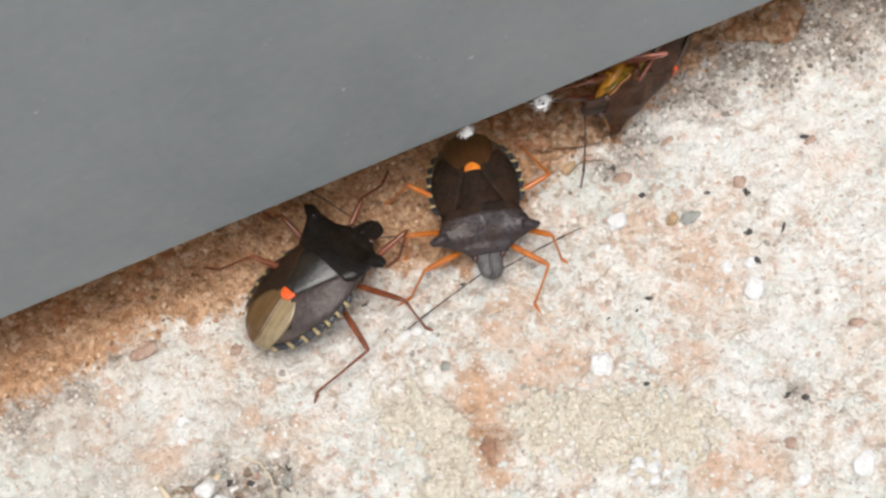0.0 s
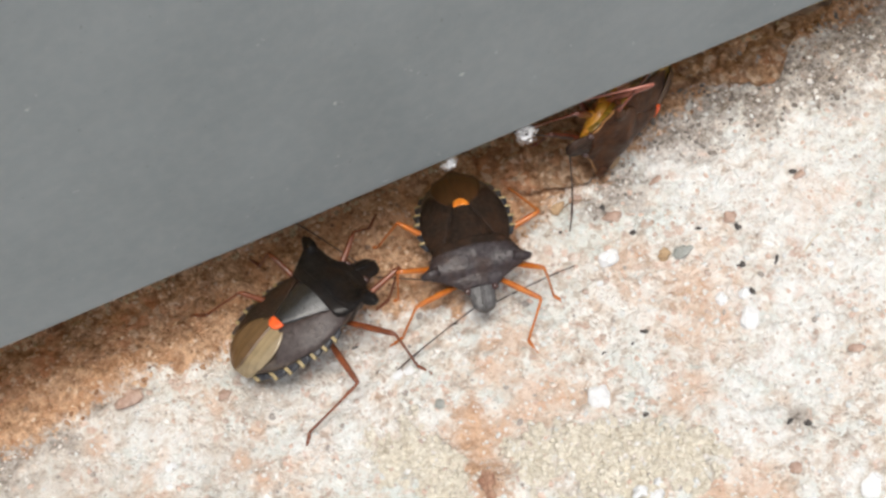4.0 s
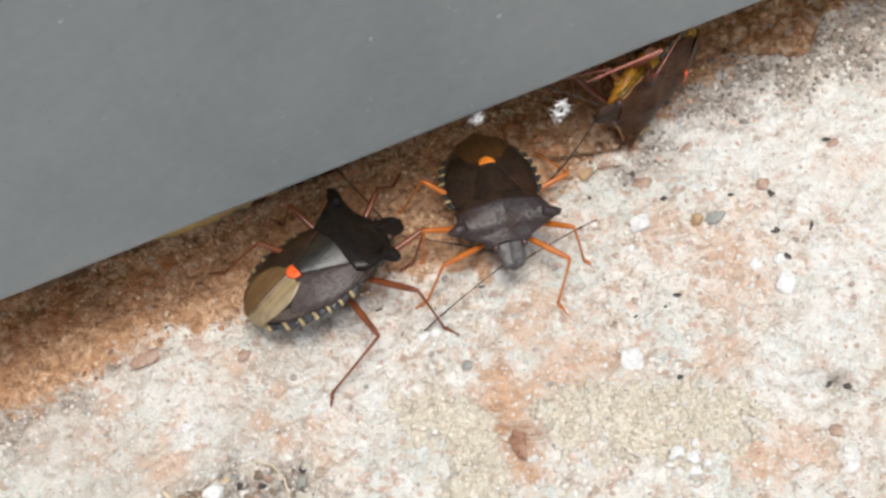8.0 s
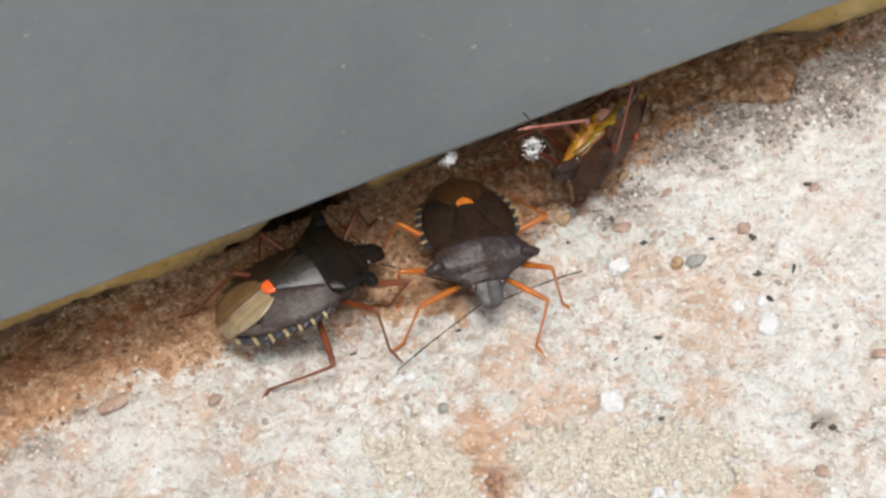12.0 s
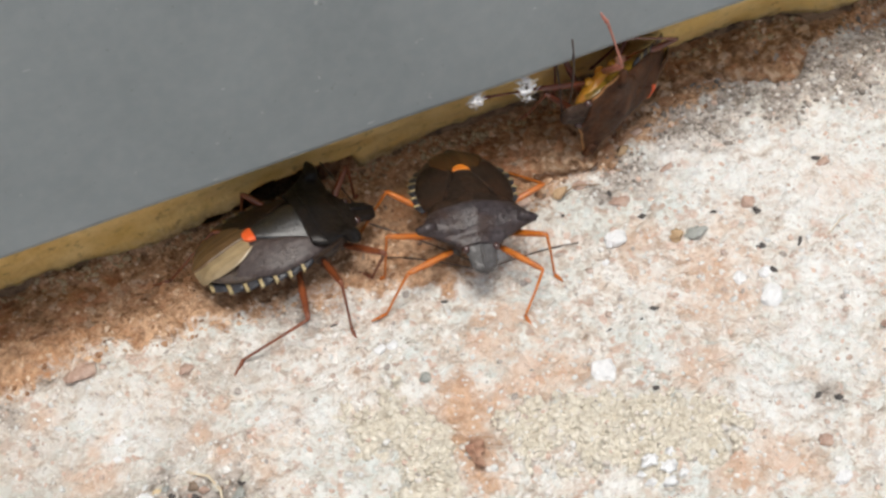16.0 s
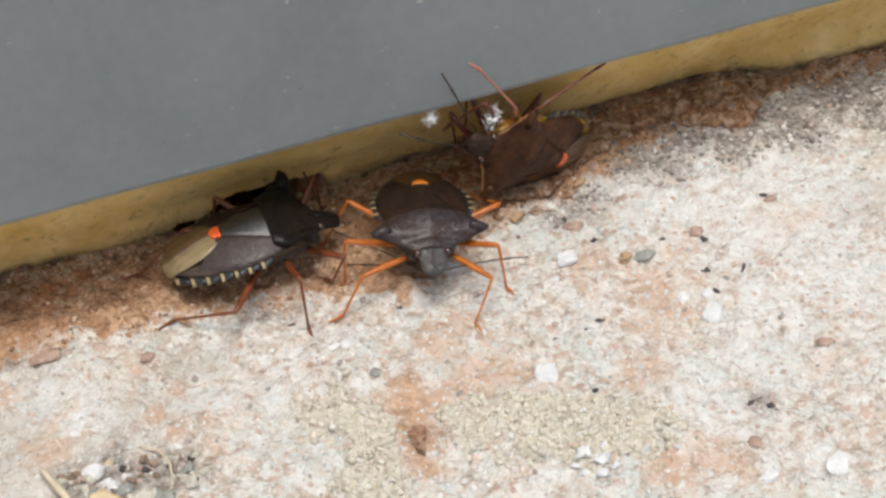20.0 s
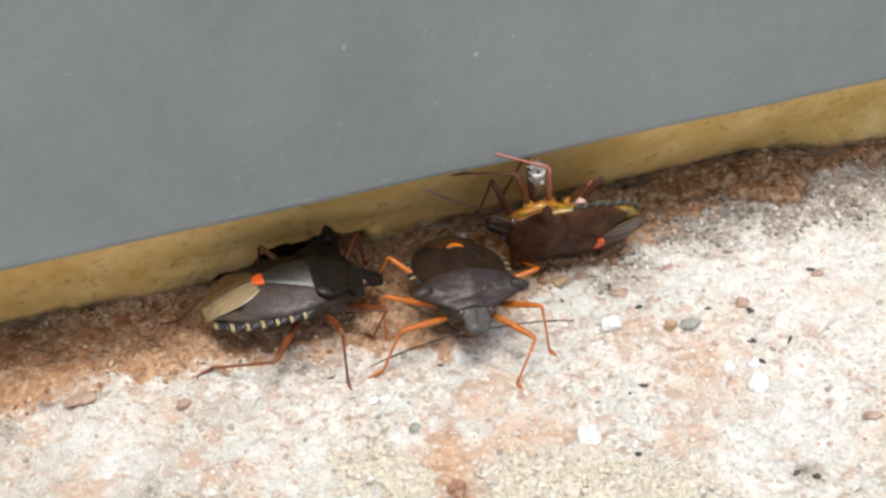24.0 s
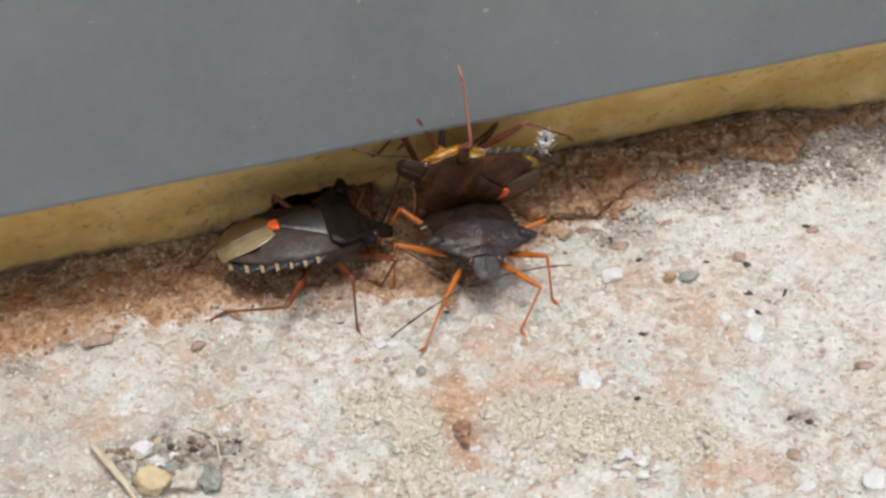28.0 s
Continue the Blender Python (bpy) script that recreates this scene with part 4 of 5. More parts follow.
def bend(hip, foot, lf, lt, up):
    """The knee of a two-part leg, bent towards up, and the foot that it can reach."""
    d = foot - hip
    r = min(max(d.length, abs(lf - lt) + 0.05), lf + lt - 0.02)
    u = d.normalized()
    foot = hip + u * r
    k = (lf * lf - lt * lt + r * r) / (2 * r)
    h = math.sqrt(max(lf * lf - k * k, 0.0))
    side = up - u * up.dot(u)
    side = side.normalized() if side.length > 1e-5 else u.orthogonal().normalized()
    return hip + u * k + side * h, foot


def between(rows, t):
    """Values at t, eased between rows of (t, values...)."""
    if t <= rows[0][0]:
        return rows[0][1:]
    for a, b in zip(rows, rows[1:]):
        if t <= b[0]:
            f = (t - a[0]) / (b[0] - a[0])
            f = f * f * (3 - 2 * f)
            return tuple(p + (q - p) * f for p, q in zip(a[1:], b[1:]))
    return rows[-1][1:]


resting_bug, resting_limbs = bug("large black-brown shield bug, red spot, wing tip painted with pale sheen, by the strip", 1.03, BLACK_SHELL, BLACK_SHELL, TAN, TAN_WING, RED_SPOT, RUSSET_LEG, BELLY_DARK, BELLY_DARK, BLACK_SHELL, horn=0.4, under_wing=PALE_SHEEN_WING, left_wing=SHADED_WING)
facing_bug, facing_limbs = bug("brown shield bug with amber legs and orange spot, on concrete", 0.97, BRONZE, PURPLE, BRONZE, BROWN_WING, ORANGE_SPOT, AMBER_LEG, BELLY_DARK, BELLY_DARK, HEAD_SHELL)
upturned_bug, upturned_limbs = bug("overturned shield bug, yellow belly, maroon legs waving under the door", 0.97, BROWN_SHELL, BROWN_SHELL, BROWN_SHELL, BROWN_WING, RED_SPOT, MAROON_LEG, BELLY_YELLOW, ORANGE_THORAX, DARK_HEAD, flat_feet=False, stretch=1.22, rim=DULL_RIM)

for limb in upturned_limbs[("middle", "right")][:2]:
    for ob in (limb, *limb.children):
        ob.data.materials[0] = PINK_LEG

RESTING_BODY = [(0, -23.4, 3.6, 3.45, 24.4, 1.5, -12.8), (3, -23.2, 4.0, 3.5, 18, 2, -10), (8, -23.4, 4.6, 3.6, 13, 2, -8), (10, -23.4, 5.0, 3.6, 11, 2, -7), (11, -22.6, 6.2, 3.5, 9, 0, -6), (14.5, -21.9, 7.4, 3.5, 5, -1.5, -3.5), (17, -21.6, 7.7, 3.5, 2.5, 0, -3), (21, -21.6, 7.8, 3.42, 0, 2, -2.8), (23.5, -21.6, 7.8, 3.45, 0, -1, -3.2), (26.5, -21.6, 7.8, 3.5, 0.4, -4, -3.9), (28, -21.5, 7.7, 3.6, 0, -4, -4)]
RESTING_FEET = {
    ("front", "right"): [(0, -16.7, 4.2), (28, -16.7, 4.2)],
    ("middle", "right"): [(0, -17.0, -1.9), (10.0, -17.0, -1.9), (10.6, -18.3, 0.3), (12.5, -18.3, 0.3), (14.5, -19.6, 0.9), (28, -19.6, 0.9)],
    ("hind", "right"): [(0, -26.4, -3.4), (10.0, -26.4, -3.4), (10.6, -27.2, 1.5), (17.8, -27.2, 1.5), (19.2, -28.3, 5.2), (28, -28.3, 5.2)],
    ("front", "left"): [(0, -15.6, 10.5), (28, -14.8, 12.6)],
    ("middle", "left"): [(0, -24.6, 11.6), (28, -22.9, 12.6)],
    ("hind", "left"): [(0, -29.9, 9.2), (28, -29.4, 11.0)],
}
FACING_BODY = [(0, -9.5, 4.8, 3.5, -102.5, -1.9, -2), (3, -9.5, 4.9, 3.45, -102, -1, -1.5), (8, -9.6, 5.1, 3.5, -100.5, 0.5, -2.2), (11, -9.6, 5.2, 3.5, -100.5, 0.8, -2.5), (15, -9.0, 5.0, 3.47, -101, 2.9, -6.5), (17, -9.0, 5.05, 3.45, -101, 3.5, -6), (20, -9.1, 5.2, 3.5, -102, 4.5, -5), (21.5, -9.2, 5.3, 3.45, -102.5, 5, -5), (23.5, -9.7, 5.0, 3.5, -97, 6, -4), (25, -9.9, 4.9, 3.5, -95, 6, -3), (28, -9.5, 5.0, 3.45, -96, 6, -4)]
FACING_FEET = {
    ("front", "right"): [(0, -17.0, 0.9), (24.5, -17.0, 0.9), (24.9, -15.9, -3.5), (28, -15.9, -3.5)],
    ("front", "left"): [(0, -8.6, -3.6), (28, -8.6, -3.5)],
    ("middle", "right"): [(0, -16.0, 4.0), (28, -15.8, 4.0)],
    ("middle", "left"): [(0, -5.2, -1.0), (28, -5.2, -1.0)],
    ("hind", "right"): [(0, -15.6, 9.0), (28, -15.9, 8.6)],
    ("hind", "left"): [(0, -4.3, 9.2), (28, -4.3, 9.2)],
}
# The upturned bug: seconds, middle, way of the head, way of the back.
UPTURNED_BODY = [
    (0, (6.3, 8.7, 4.6), (-0.89, -0.36, 0.27), (0.31, -0.95, -0.05)),
    (8, (5.6, 8.6, 4.5), (-0.90, -0.40, 0.17), (0.35, -0.94, -0.08)),
    (12, (3.0, 8.1, 4.3), (-0.83, -0.48, 0.29), (0.34, -0.93, -0.15)),
    (16, (5.1, 9.2, 4.6), (-0.85, -0.45, 0.26), (0.28, -0.92, -0.22)),
    (17, (6.0, 8.8, 4.2), (-0.73, -0.44, 0.53), (0.11, -0.93, -0.26)),
    (18, (4.5, 8.8, 4.4), (-0.76, -0.38, 0.53), (0.19, -0.95, -0.22)),
    (19, (2.2, 8.4, 4.5), (-0.83, -0.36, 0.44), (0.27, -0.95, -0.15)),
    (20, (0.8, 8.1, 4.3), (-0.85, -0.24, 0.47), (0.13, -0.97, -0.15)),
    (21, (1.3, 8.1, 4.4), (-0.87, -0.33, 0.37), (0.25, -0.95, -0.15)),
    (23.5, (-0.3, 7.6, 3.9), (-0.94, -0.25, 0.23), (0.19, -0.94, -0.28)),
    (24, (-0.5, 7.2, 3.8), (-0.97, 0.04, 0.23), (-0.13, -0.92, -0.38)),
    (25, (-2.6, 7.4, 4.4), (-0.97, -0.01, 0.23), (-0.19, -0.57, -0.80)),
    (26, (-3.4, 7.4, 5.0), (-0.91, -0.03, 0.41), (-0.12, -0.94, -0.33)),
    (27, (-5.1, 6.9, 5.7), (-0.84, -0.18, 0.51), (-0.13, -0.86, -0.51)),
    (28, (-8.4, 7.2, 6.2), (-0.92, -0.11, 0.38), (-0.02, -0.95, -0.32)),
]


def upturned_pose(t):
    flat = [(row[0], *row[1], *row[2], *row[3]) for row in UPTURNED_BODY]
    v = between(flat, t)
    x, z = Vector(v[3:6]).normalized(), Vector(v[6:9])
    y = z.cross(x).normalized()
    z = x.cross(y)
    return Matrix.Translation(mm(v[:3])) @ Matrix((x, y, z)).transposed().to_4x4()


STEPS = [i * 0.5 for i in range(57)]


def drive(thing, limbs, body_at, foot_at, antenna_at, up_at, knee_at=None, lean=None):
    """Keys a bug's body, and each limb in the body's own space."""
    bodies = [(t, body_at(t)) for t in STEPS]
    walk(thing, bodies)
    for key, (upper, lower, hip, lf, lt) in limbs.items():
        rows_a, rows_b = [], []
        for t, m in bodies:
            inv = m.inverted()
            up = (inv.to_3x3() @ (lean[key] if lean and key in lean else up_at(t))).normalized()
            if key[0] == "antenna":
                rows_a.append((t, along(hip, hip + Vector(antenna_at(key, t)), Vector((0, 0, 1)))))
                continue
            foot = foot_at(key, t)
            local = (inv @ (Vector(foot) * MM)) / MM if foot is not None else hip
            knee, end = bend(hip, local, lf, lt, up)
            if knee_at and key in REACH and foot[2] > EDGE_Z:
                by = (inv @ (Vector(knee_at(m @ (hip * MM) / MM, foot)) * MM)) / MM
                knee = hip + (by - hip).normalized() * lf
                end = knee + (local - knee).normalized() * lt
            rows_a.append((t, along(hip, knee, up)))
            rows_b.append((t, along(knee, end, up)))
        walk(upper, rows_a)
        if lower:
            walk(lower, rows_b)


def planted(table):
    def at(key, t):
        rows = table[key]
        x, y = between(rows, t)
        lift = 0.0
        for a, b in zip(rows, rows[1:]):
            if a[0] < t < b[0] and b[0] - a[0] < 3:
                lift = 1.2 * math.sin(math.pi * (t - a[0]) / (b[0] - a[0]))
        return (x, y, floor_z(x, y) + 0.25 + lift)

    return at


# Where the upturned bug's upper legs and feeler reach: seconds and place.
REACH = {
    ("middle", "right"): [(0, 3.0, 8.5, 9.5), (6, 2.0, 7.5, 10.5), (8, 0.0, 7.0, 9.5), (9, -3.9, 5.0, 15.8), (10.5, -5.3, 5.0, 17.6), (11, -3.3, 5.0, 16.3), (12, -2.5, 5.0, 12.4), (16, 2.9, 5.0, 12.8), (17, 7.2, 5.0, 15.6), (18, 0.9, 5.0, 18.2), (19, -2.5, 5.0, 14.7), (20, -4.2, 5.0, 15.3), (23.5, -4.9, 6.2, 11.6), (24, -5.0, 6.2, 11.6), (25, -9.1, 6.2, 11.5), (26, -11.1, 5.0, 16.3), (27, -8.7, 5.0, 15.0), (28, -10.5, 5.0, 18.6)],
    ("hind", "right"): [(0, 9.0, 9.0, 9.5), (8, 8.0, 8.5, 10.0), (10.5, 5.6, 7.4, 10.6), (11, 5.1, 7.4, 10.5), (12, 4.9, 7.4, 10.7), (16, 5.5, 7.4, 10.6), (17, 5.6, 7.4, 10.4), (18, 5.4, 7.4, 10.5), (19, 5.3, 7.4, 10.7), (20, 5.6, 7.4, 10.7), (21, 5.6, 7.4, 10.7), (23.5, 2.4, 8.5, 6.7), (24, 2.4, 8.5, 6.7), (25, 3.2, 7.4, 10.7), (26, 3.2, 7.4, 10.7), (27, 3.2, 7.4, 10.9), (28, -1.2, 7.4, 8.1)],
    ("front", "right"): [(0, -1.5, 8.5, 8.0), (8, -2.5, 8.5, 9.0), (12, -4.0, 8.0, 9.0), (16, -6.3, 8.5, 9.1), (17, -3.8, 8.5, 9.7), (19, -6.4, 8.5, 7.7), (20, -5.3, 8.5, 8.5), (21, -7.6, 8.5, 9.6), (23.5, -10.6, 8.5, 10.0), (24, -8.1, 8.5, 9.7), (25, -8.3, 8.5, 9.8), (26, -13.0, 8.5, 9.3), (27, -14.1, 8.5, 9.5), (28, -13.6, 8.5, 9.6)],
}
FEELER = [(0, -3.0, 8.5, 8.0), (8, -4.0, 8.0, 10.0), (11, -6.7, 5.2, 16.5), (14, -2.0, 5.4, 14.0), (17, 0.5, 5.4, 14.0), (18, -1.9, 5.6, 17.3), (19, -5.0, 5.6, 15.8), (20, -7.3, 5.6, 16.3), (21, -8.3, 5.6, 14.3), (23.5, -11.6, 5.6, 12.3), (24, -12.2, 6.2, 11.0), (25, -13.5, 6.2, 10.5), (26, -11.8, 5.6, 17.1), (27, -11.7, 5.6, 17.1), (28, -15.5, 5.6, 11.0)]
LOW_FEELER = [(0, -1.6, 2.9, 0.5), (7, -1.7, 3.0, 0.5), (8, -3.0, 6.0, 3.0), (11, -2.0, 8.5, 6.0), (17, 0.0, 8.6, 8.6), (18, -2.0, 8.0, 9.0), (19, -9.5, 6.2, 11.3), (20, -11.8, 6.2, 11.3), (21, -9.5, 7.0, 8.0), (23.5, -13.0, 7.0, 7.0), (25, -15.0, 6.2, 9.8), (26, -15.0, 6.5, 8.0), (27, -14.5, 7.0, 4.5), (28, -15.0, 8.5, 3.5)]
EDGE_TUFT = [(0, -8.8, 7.2, 9.8), (5.5, -9.4, 7.2, 10.2), (8, -9.6, 7.2, 10.2), (9, -9.25, 7.2, 9.8), (12, -9.9, 7.2, 10.0), (14.5, -8.4, 7.2, 9.2), (15, -7.9, 7.2, 8.9), (16, -6.7, 7.2, 10.3), (18, -6.5, 7.2, 10.2), (19, -7.4, 7.2, 10.1), (20.2, -7.35, 7.2, 10.3), (21.2, -7.0, 12.5, 0.6), (28, -7.0, 12.5, 0.6)]
CLUMP = [(0, -2.7, 7.2, 9.7), (3, -3.1, 7.2, 9.9), (6, -3.2, 7.2, 10.1), (7, -3.3, 7.2, 10.6), (8, -3.4, 6.4, 8.5), (9, -3.7, 6.4, 9.6), (10.5, -3.4, 6.4, 8.5), (11, -3.4, 6.4, 8.0), (12, -3.8, 6.4, 8.9), (14.5, -1.5, 6.4, 10.2), (15, -2.0, 6.4, 10.3), (15.5, 0.3, 6.4, 7.4), (16, -3.0, 7.4, 9.8), (17, -2.6, 7.4, 8.9), (20, -2.6, 7.4, 8.9), (25, -2.9, 7.4, 9.5), (28, -2.7, 7.4, 8.2)]


# The facing bug's feeler that sinks below its head and comes out again.
RIGHT_FEELER = [(0, 2.2, -6.0, -2.4), (6, 2.0, -6.0, -2.4), (11.5, 2.4, -6.0, -2.4), (14, -3.0, -3.0, -1.5), (23, -3.0, -3.0, -1.5), (25, 1.0, -4.2, -2.0), (28, 1.0, -4.2, -2.0)]


def waving(key, t):
    """The upturned bug's feet: the upper three feel about, the lower three lie folded."""
    if key in REACH:
        x, y, z = between(REACH[key], t)
        return (x + 0.25 * math.sin(5 * t), y, z + 0.25 * math.sin(4 * t + 1))
    m = upturned_pose(t)
    reach = {"front": (5.2, 2.4, -3.6), "middle": (2.6, 2.2, -4.6), "hind": (-2.6, 2.0, -4.4)}[key[0]]
    ph = {"front": 0.3, "middle": 2.1, "hind": 4.0}[key[0]]
    x = reach[0] + 0.9 * math.sin(2.1 * t + ph)
    z = reach[2] + 0.6 * math.sin(1.3 * t + 3 * ph)
    return (m @ (Vector((x, reach[1], z)) * MM)) / MM


def feelers(key, t):
    """The upturned bug's antennae, in its own space."""
    m = upturned_pose(t)
    tip = between(FEELER if key[1] == "right" else LOW_FEELER, t)
    return (m.inverted() @ (Vector(tip) * MM)) / MM - upturned_limbs[key][2]


def motions():
    up = lambda t: Vector((0, 0, 1))  # noqa: E731

    drive(resting_bug, resting_limbs, lambda t: body_pose(*between(RESTING_BODY, t)), planted(RESTING_FEET), lambda key, t: (3.6, -3.2 + 0.4 * math.sin(0.8 * t), -1.6) if key[1] == "right" else (-0.5 + 0.5 * math.sin(t), 5.0, 0.8), up, lean={("hind", "right"): Vector((0.75, -0.6, 0.35))})
    drive(facing_bug, facing_limbs, lambda t: body_pose(*between(FACING_BODY, t)), planted(FACING_FEET), lambda key, t: between(RIGHT_FEELER, t) if key[1] == "right" else (-3.0 + 0.5 * math.sin(0.6 * t), 7.0, -1.6), up, lean={("hind", "left"): Vector((1.0, -0.4, 0.35)), ("front", "left"): Vector((1.0, 0.2, 0.8))})
    walk(carried_tuft, [(t, pose(*(v * MM for v in between(CLUMP, t)), 0, 12 * math.sin(t), 0)) for t in STEPS])
    drive(upturned_bug, upturned_limbs, upturned_pose, waving, feelers, lambda t: Vector((0.3, -0.5, 0.8)), lambda hip, foot: (0.7 * hip[0] + 0.3 * foot[0], EDGE_Y - 1.0, EDGE_Z - 0.9))
    walk(edge_tuft, [(t, pose(*(v * MM for v in between(EDGE_TUFT, t)))) for t in STEPS])


# ---- loose things on the ground ----
def stone(name, x, y, size, material, label, category, seed, group="", turn=0.0, rough=0.28, tilt=0.0, sink=0.35, div=2):
    ob = part(name, lump(size, seed, rough, div), material, label="")
    ob.matrix_basis = pose(x * MM, y * MM, (floor_z(x, y) + size[2] * (1 - sink)) * MM, tilt, 0, turn)
    return tagged(ob, label, category, group)


def chip(x, y, w, d, h, seed, turn=0.0, tilt=8.0):
    """A blunt, blocky white flake with a worn, knobbly skin."""
    rng = random.Random(seed)
    bm = bmesh.new()
    bmesh.ops.create_icosphere(bm, subdivisions=4, radius=1)
    off = Vector((rng.uniform(0, 50), rng.uniform(0, 50), 0))
    block = rng.uniform(0.72, 0.95)
    for v in bm.verts:
        c = Vector([math.copysign(abs(q) ** block, q) for q in v.co])
        r = 1 + 0.30 * noise.noise(c * 1.1 + off) + 0.16 * noise.noise(c * 2.7 + off) + 0.07 * noise.noise(c * 6.0 + off)
        v.co = Vector((c.x * w * 0.85, c.y * d * 0.85, c.z * h * 0.7)) * r
    ob = part("white_flake", bm, WHITE_STONE)
    ob.matrix_basis = pose(x * MM, y * MM, (floor_z(x, y) + 0.25 * h) * MM, tilt, 0, turn)
    return tagged(ob, "blunt chalk-white mineral flake lying on the concrete", "flake", "white flakes")


for k, (x, y, w, d, h, turn) in enumerate([
    (0.0, 0.0, 1.0, 0.75, 0.5, 10), (7.0, -9.4, 1.0, 0.85, 0.55, 40), (-6.0, -10.2, 1.05, 0.9, 0.7, 70), (7.8, -7.3, 0.7, 0.55, 0.4, 0),
    (-18.6, -1.9, 0.5, 0.35, 0.25, 20), (-1.6, -1.6, 0.3, 0.25, 0.2, 0), (14.8, -7.9, 0.35, 0.3, 0.2, 0), (8.2, -25.0, 1.3, 0.85, 0.25, 30),
    (3.6, -24.3, 0.7, 0.5, 0.3, 15), (6.0, -6.9, 0.5, 0.6, 0.3, 0), (-36.9, -7.3, 0.85, 0.65, 0.6, 25), (-36.7, -1.3, 0.5, 0.4, 0.25, 10), (-37.3, -2.7, 0.3, 0.28, 0.2, 0), (-17.7, -1.9, 0.45, 0.35, 0.25, 0), (-3.0, 6.3, 0.3, 0.2, 0.15, 0)]):
    chip(x, y, w, d, h, 20 + k, turn)

for k, (x, y, s) in enumerate([(-6.9, -18.6, 0.5), (-5.9, -19.2, 0.55), (-6.3, -20.0, 0.42), (-7.3, -19.6, 0.35), (-5.4, -18.4, 0.3), (-7.6, -18.9, 0.28), (-5.2, -19.9, 0.3), (-36.0, -8.6, 0.5)]):
    stone("white_crumb", x, y, (s, s * 0.8, s * 0.5), WHITE_STONE, "lumpy chalk-white crumb among the lichen", "crumb", 40 + k, "white crumbs", rough=0.7, div=3)
# The pair near (6, -18) are dark stones standing in for shaded pits.
for k, (x, y, a, b, turn) in enumerate([
    (-0.5, -6.8, 0.42, 0.2, -30), (8.8, -4.9, 0.5, 0.35, 20), (1.6, 4.5, 0.5, 0.3, 25), (2.8, 1.4, 0.38, 0.28, -10), (10.2, -1.8, 0.3, 0.4, 0), (5.5, -18.0, 0.32, 0.26, 0),
    (6.6, -18.7, 0.42, 0.32, 30), (-3.6, -13.0, 0.3, 0.25, 0), (11.5, -5.5, 0.7, 0.22, 50), (-20.6, 2.0, 0.42, 0.14, 0), (-13.0, 0.3, 0.4, 0.15, 0), (7.4, -0.6, 0.33, 0.18, -15),
    (-2.3, 3.9, 0.22, 0.2, 0), (-3.9, -6.9, 0.34, 0.1, 10), (-19.8, -0.9, 0.32, 0.12, 20), (16.2, 0.5, 0.4, 0.2, -20), (-1.8, -7.4, 0.18, 0.14, 0), (8.3, -7.5, 0.28, 0.5, 0)]):
    stone("dark_pebble", x, y, (a * 0.7, b * 0.7, min(a, b) * 0.42), DARK_STONE, "small dark speck on the pale concrete", "pebble", 60 + k, "dark pebbles", turn, rough=0.7, sink=0.5, div=3)
for k, (x, y, a, b, turn) in enumerate([(-37.6, 5.5, 0.95, 0.6, 10), (10.0, -0.7, 0.55, 0.5, 0), (12.7, -15.1, 0.6, 0.35, -20), (2.0, 3.4, 0.7, 0.45, -25), (6.5, 4.8, 0.6, 0.25, 20), (4.0, -21.5, 0.5, 0.35, 0), (-31.0, 2.5, 0.45, 0.4, 0), (16.5, 0.1, 0.6, 0.3, 10)]):
    stone("reddish_pebble", x, y, (a, b, min(a, b) * 0.65), RED_STONE, "worn brick-red pebble set in the concrete", "pebble", 90 + k, "red pebbles", turn, rough=0.55, sink=0.6, div=3)
stone("earth_lump", -16.4, -13.3, (0.45, 0.85, 0.5), EARTH_LUMP, "rough reddish earth lump on a tan stain", "lump", 99, rough=0.9, div=4, turn=-12, sink=0.68)
stone("grey_pebble", 5.2, -2.0, (0.75, 0.42, 0.4), GREY_STONE, "smooth grey-green pebble on the concrete", "pebble", 120, turn=10, rough=0.5, sink=0.6, div=3)
stone("grey_pebble", -16.8, -5.5, (0.45, 0.35, 0.3), GREY_STONE, "smooth grey-green pebble on the concrete", "pebble", 121, turn=30)
stone("ochre_pebble", 3.9, -1.6, (0.55, 0.42, 0.35), OCHRE_STONE, "ochre pebble beside a grey one", "pebble", 122, rough=0.6, sink=0.6, div=3)
for k, (x, y, a, b, c, mat, word) in enumerate([
    (-36.9, -10.3, 1.15, 1.05, 1.0, OCHRE_LUMP, "rounded ochre lump in the debris heap"), (-34.6, -10.7, 0.95, 0.85, 0.75, CREAM_LUMP, "pale cream fibrous clump in the debris"),
    (-33.2, -11.2, 0.8, 0.9, 0.6, GREY_STONE, "grey-green crumbly clump in the debris"), (-36.2, -8.3, 0.45, 0.35, 0.3, WHITE_STONE, "small bluish white chip in the debris"),
    (-31.2, -10.2, 0.5, 0.45, 0.4, CREAM_LUMP, "small round cream clump in the debris"), (-35.2, -9.2, 0.45, 0.4, 0.3, GREY_STONE, "small grey clump in the debris"), (-35.75, -6.6, 0.32, 0.2, 0.2, OCHRE_LUMP, "small yellow flake in the debris")]):
    stone("clump", x, y, (a, b, c), mat, word, "clump", 130 + k, "debris clumps", rough=0.28 if mat is OCHRE_LUMP else 0.6, div=4, sink=0.5)
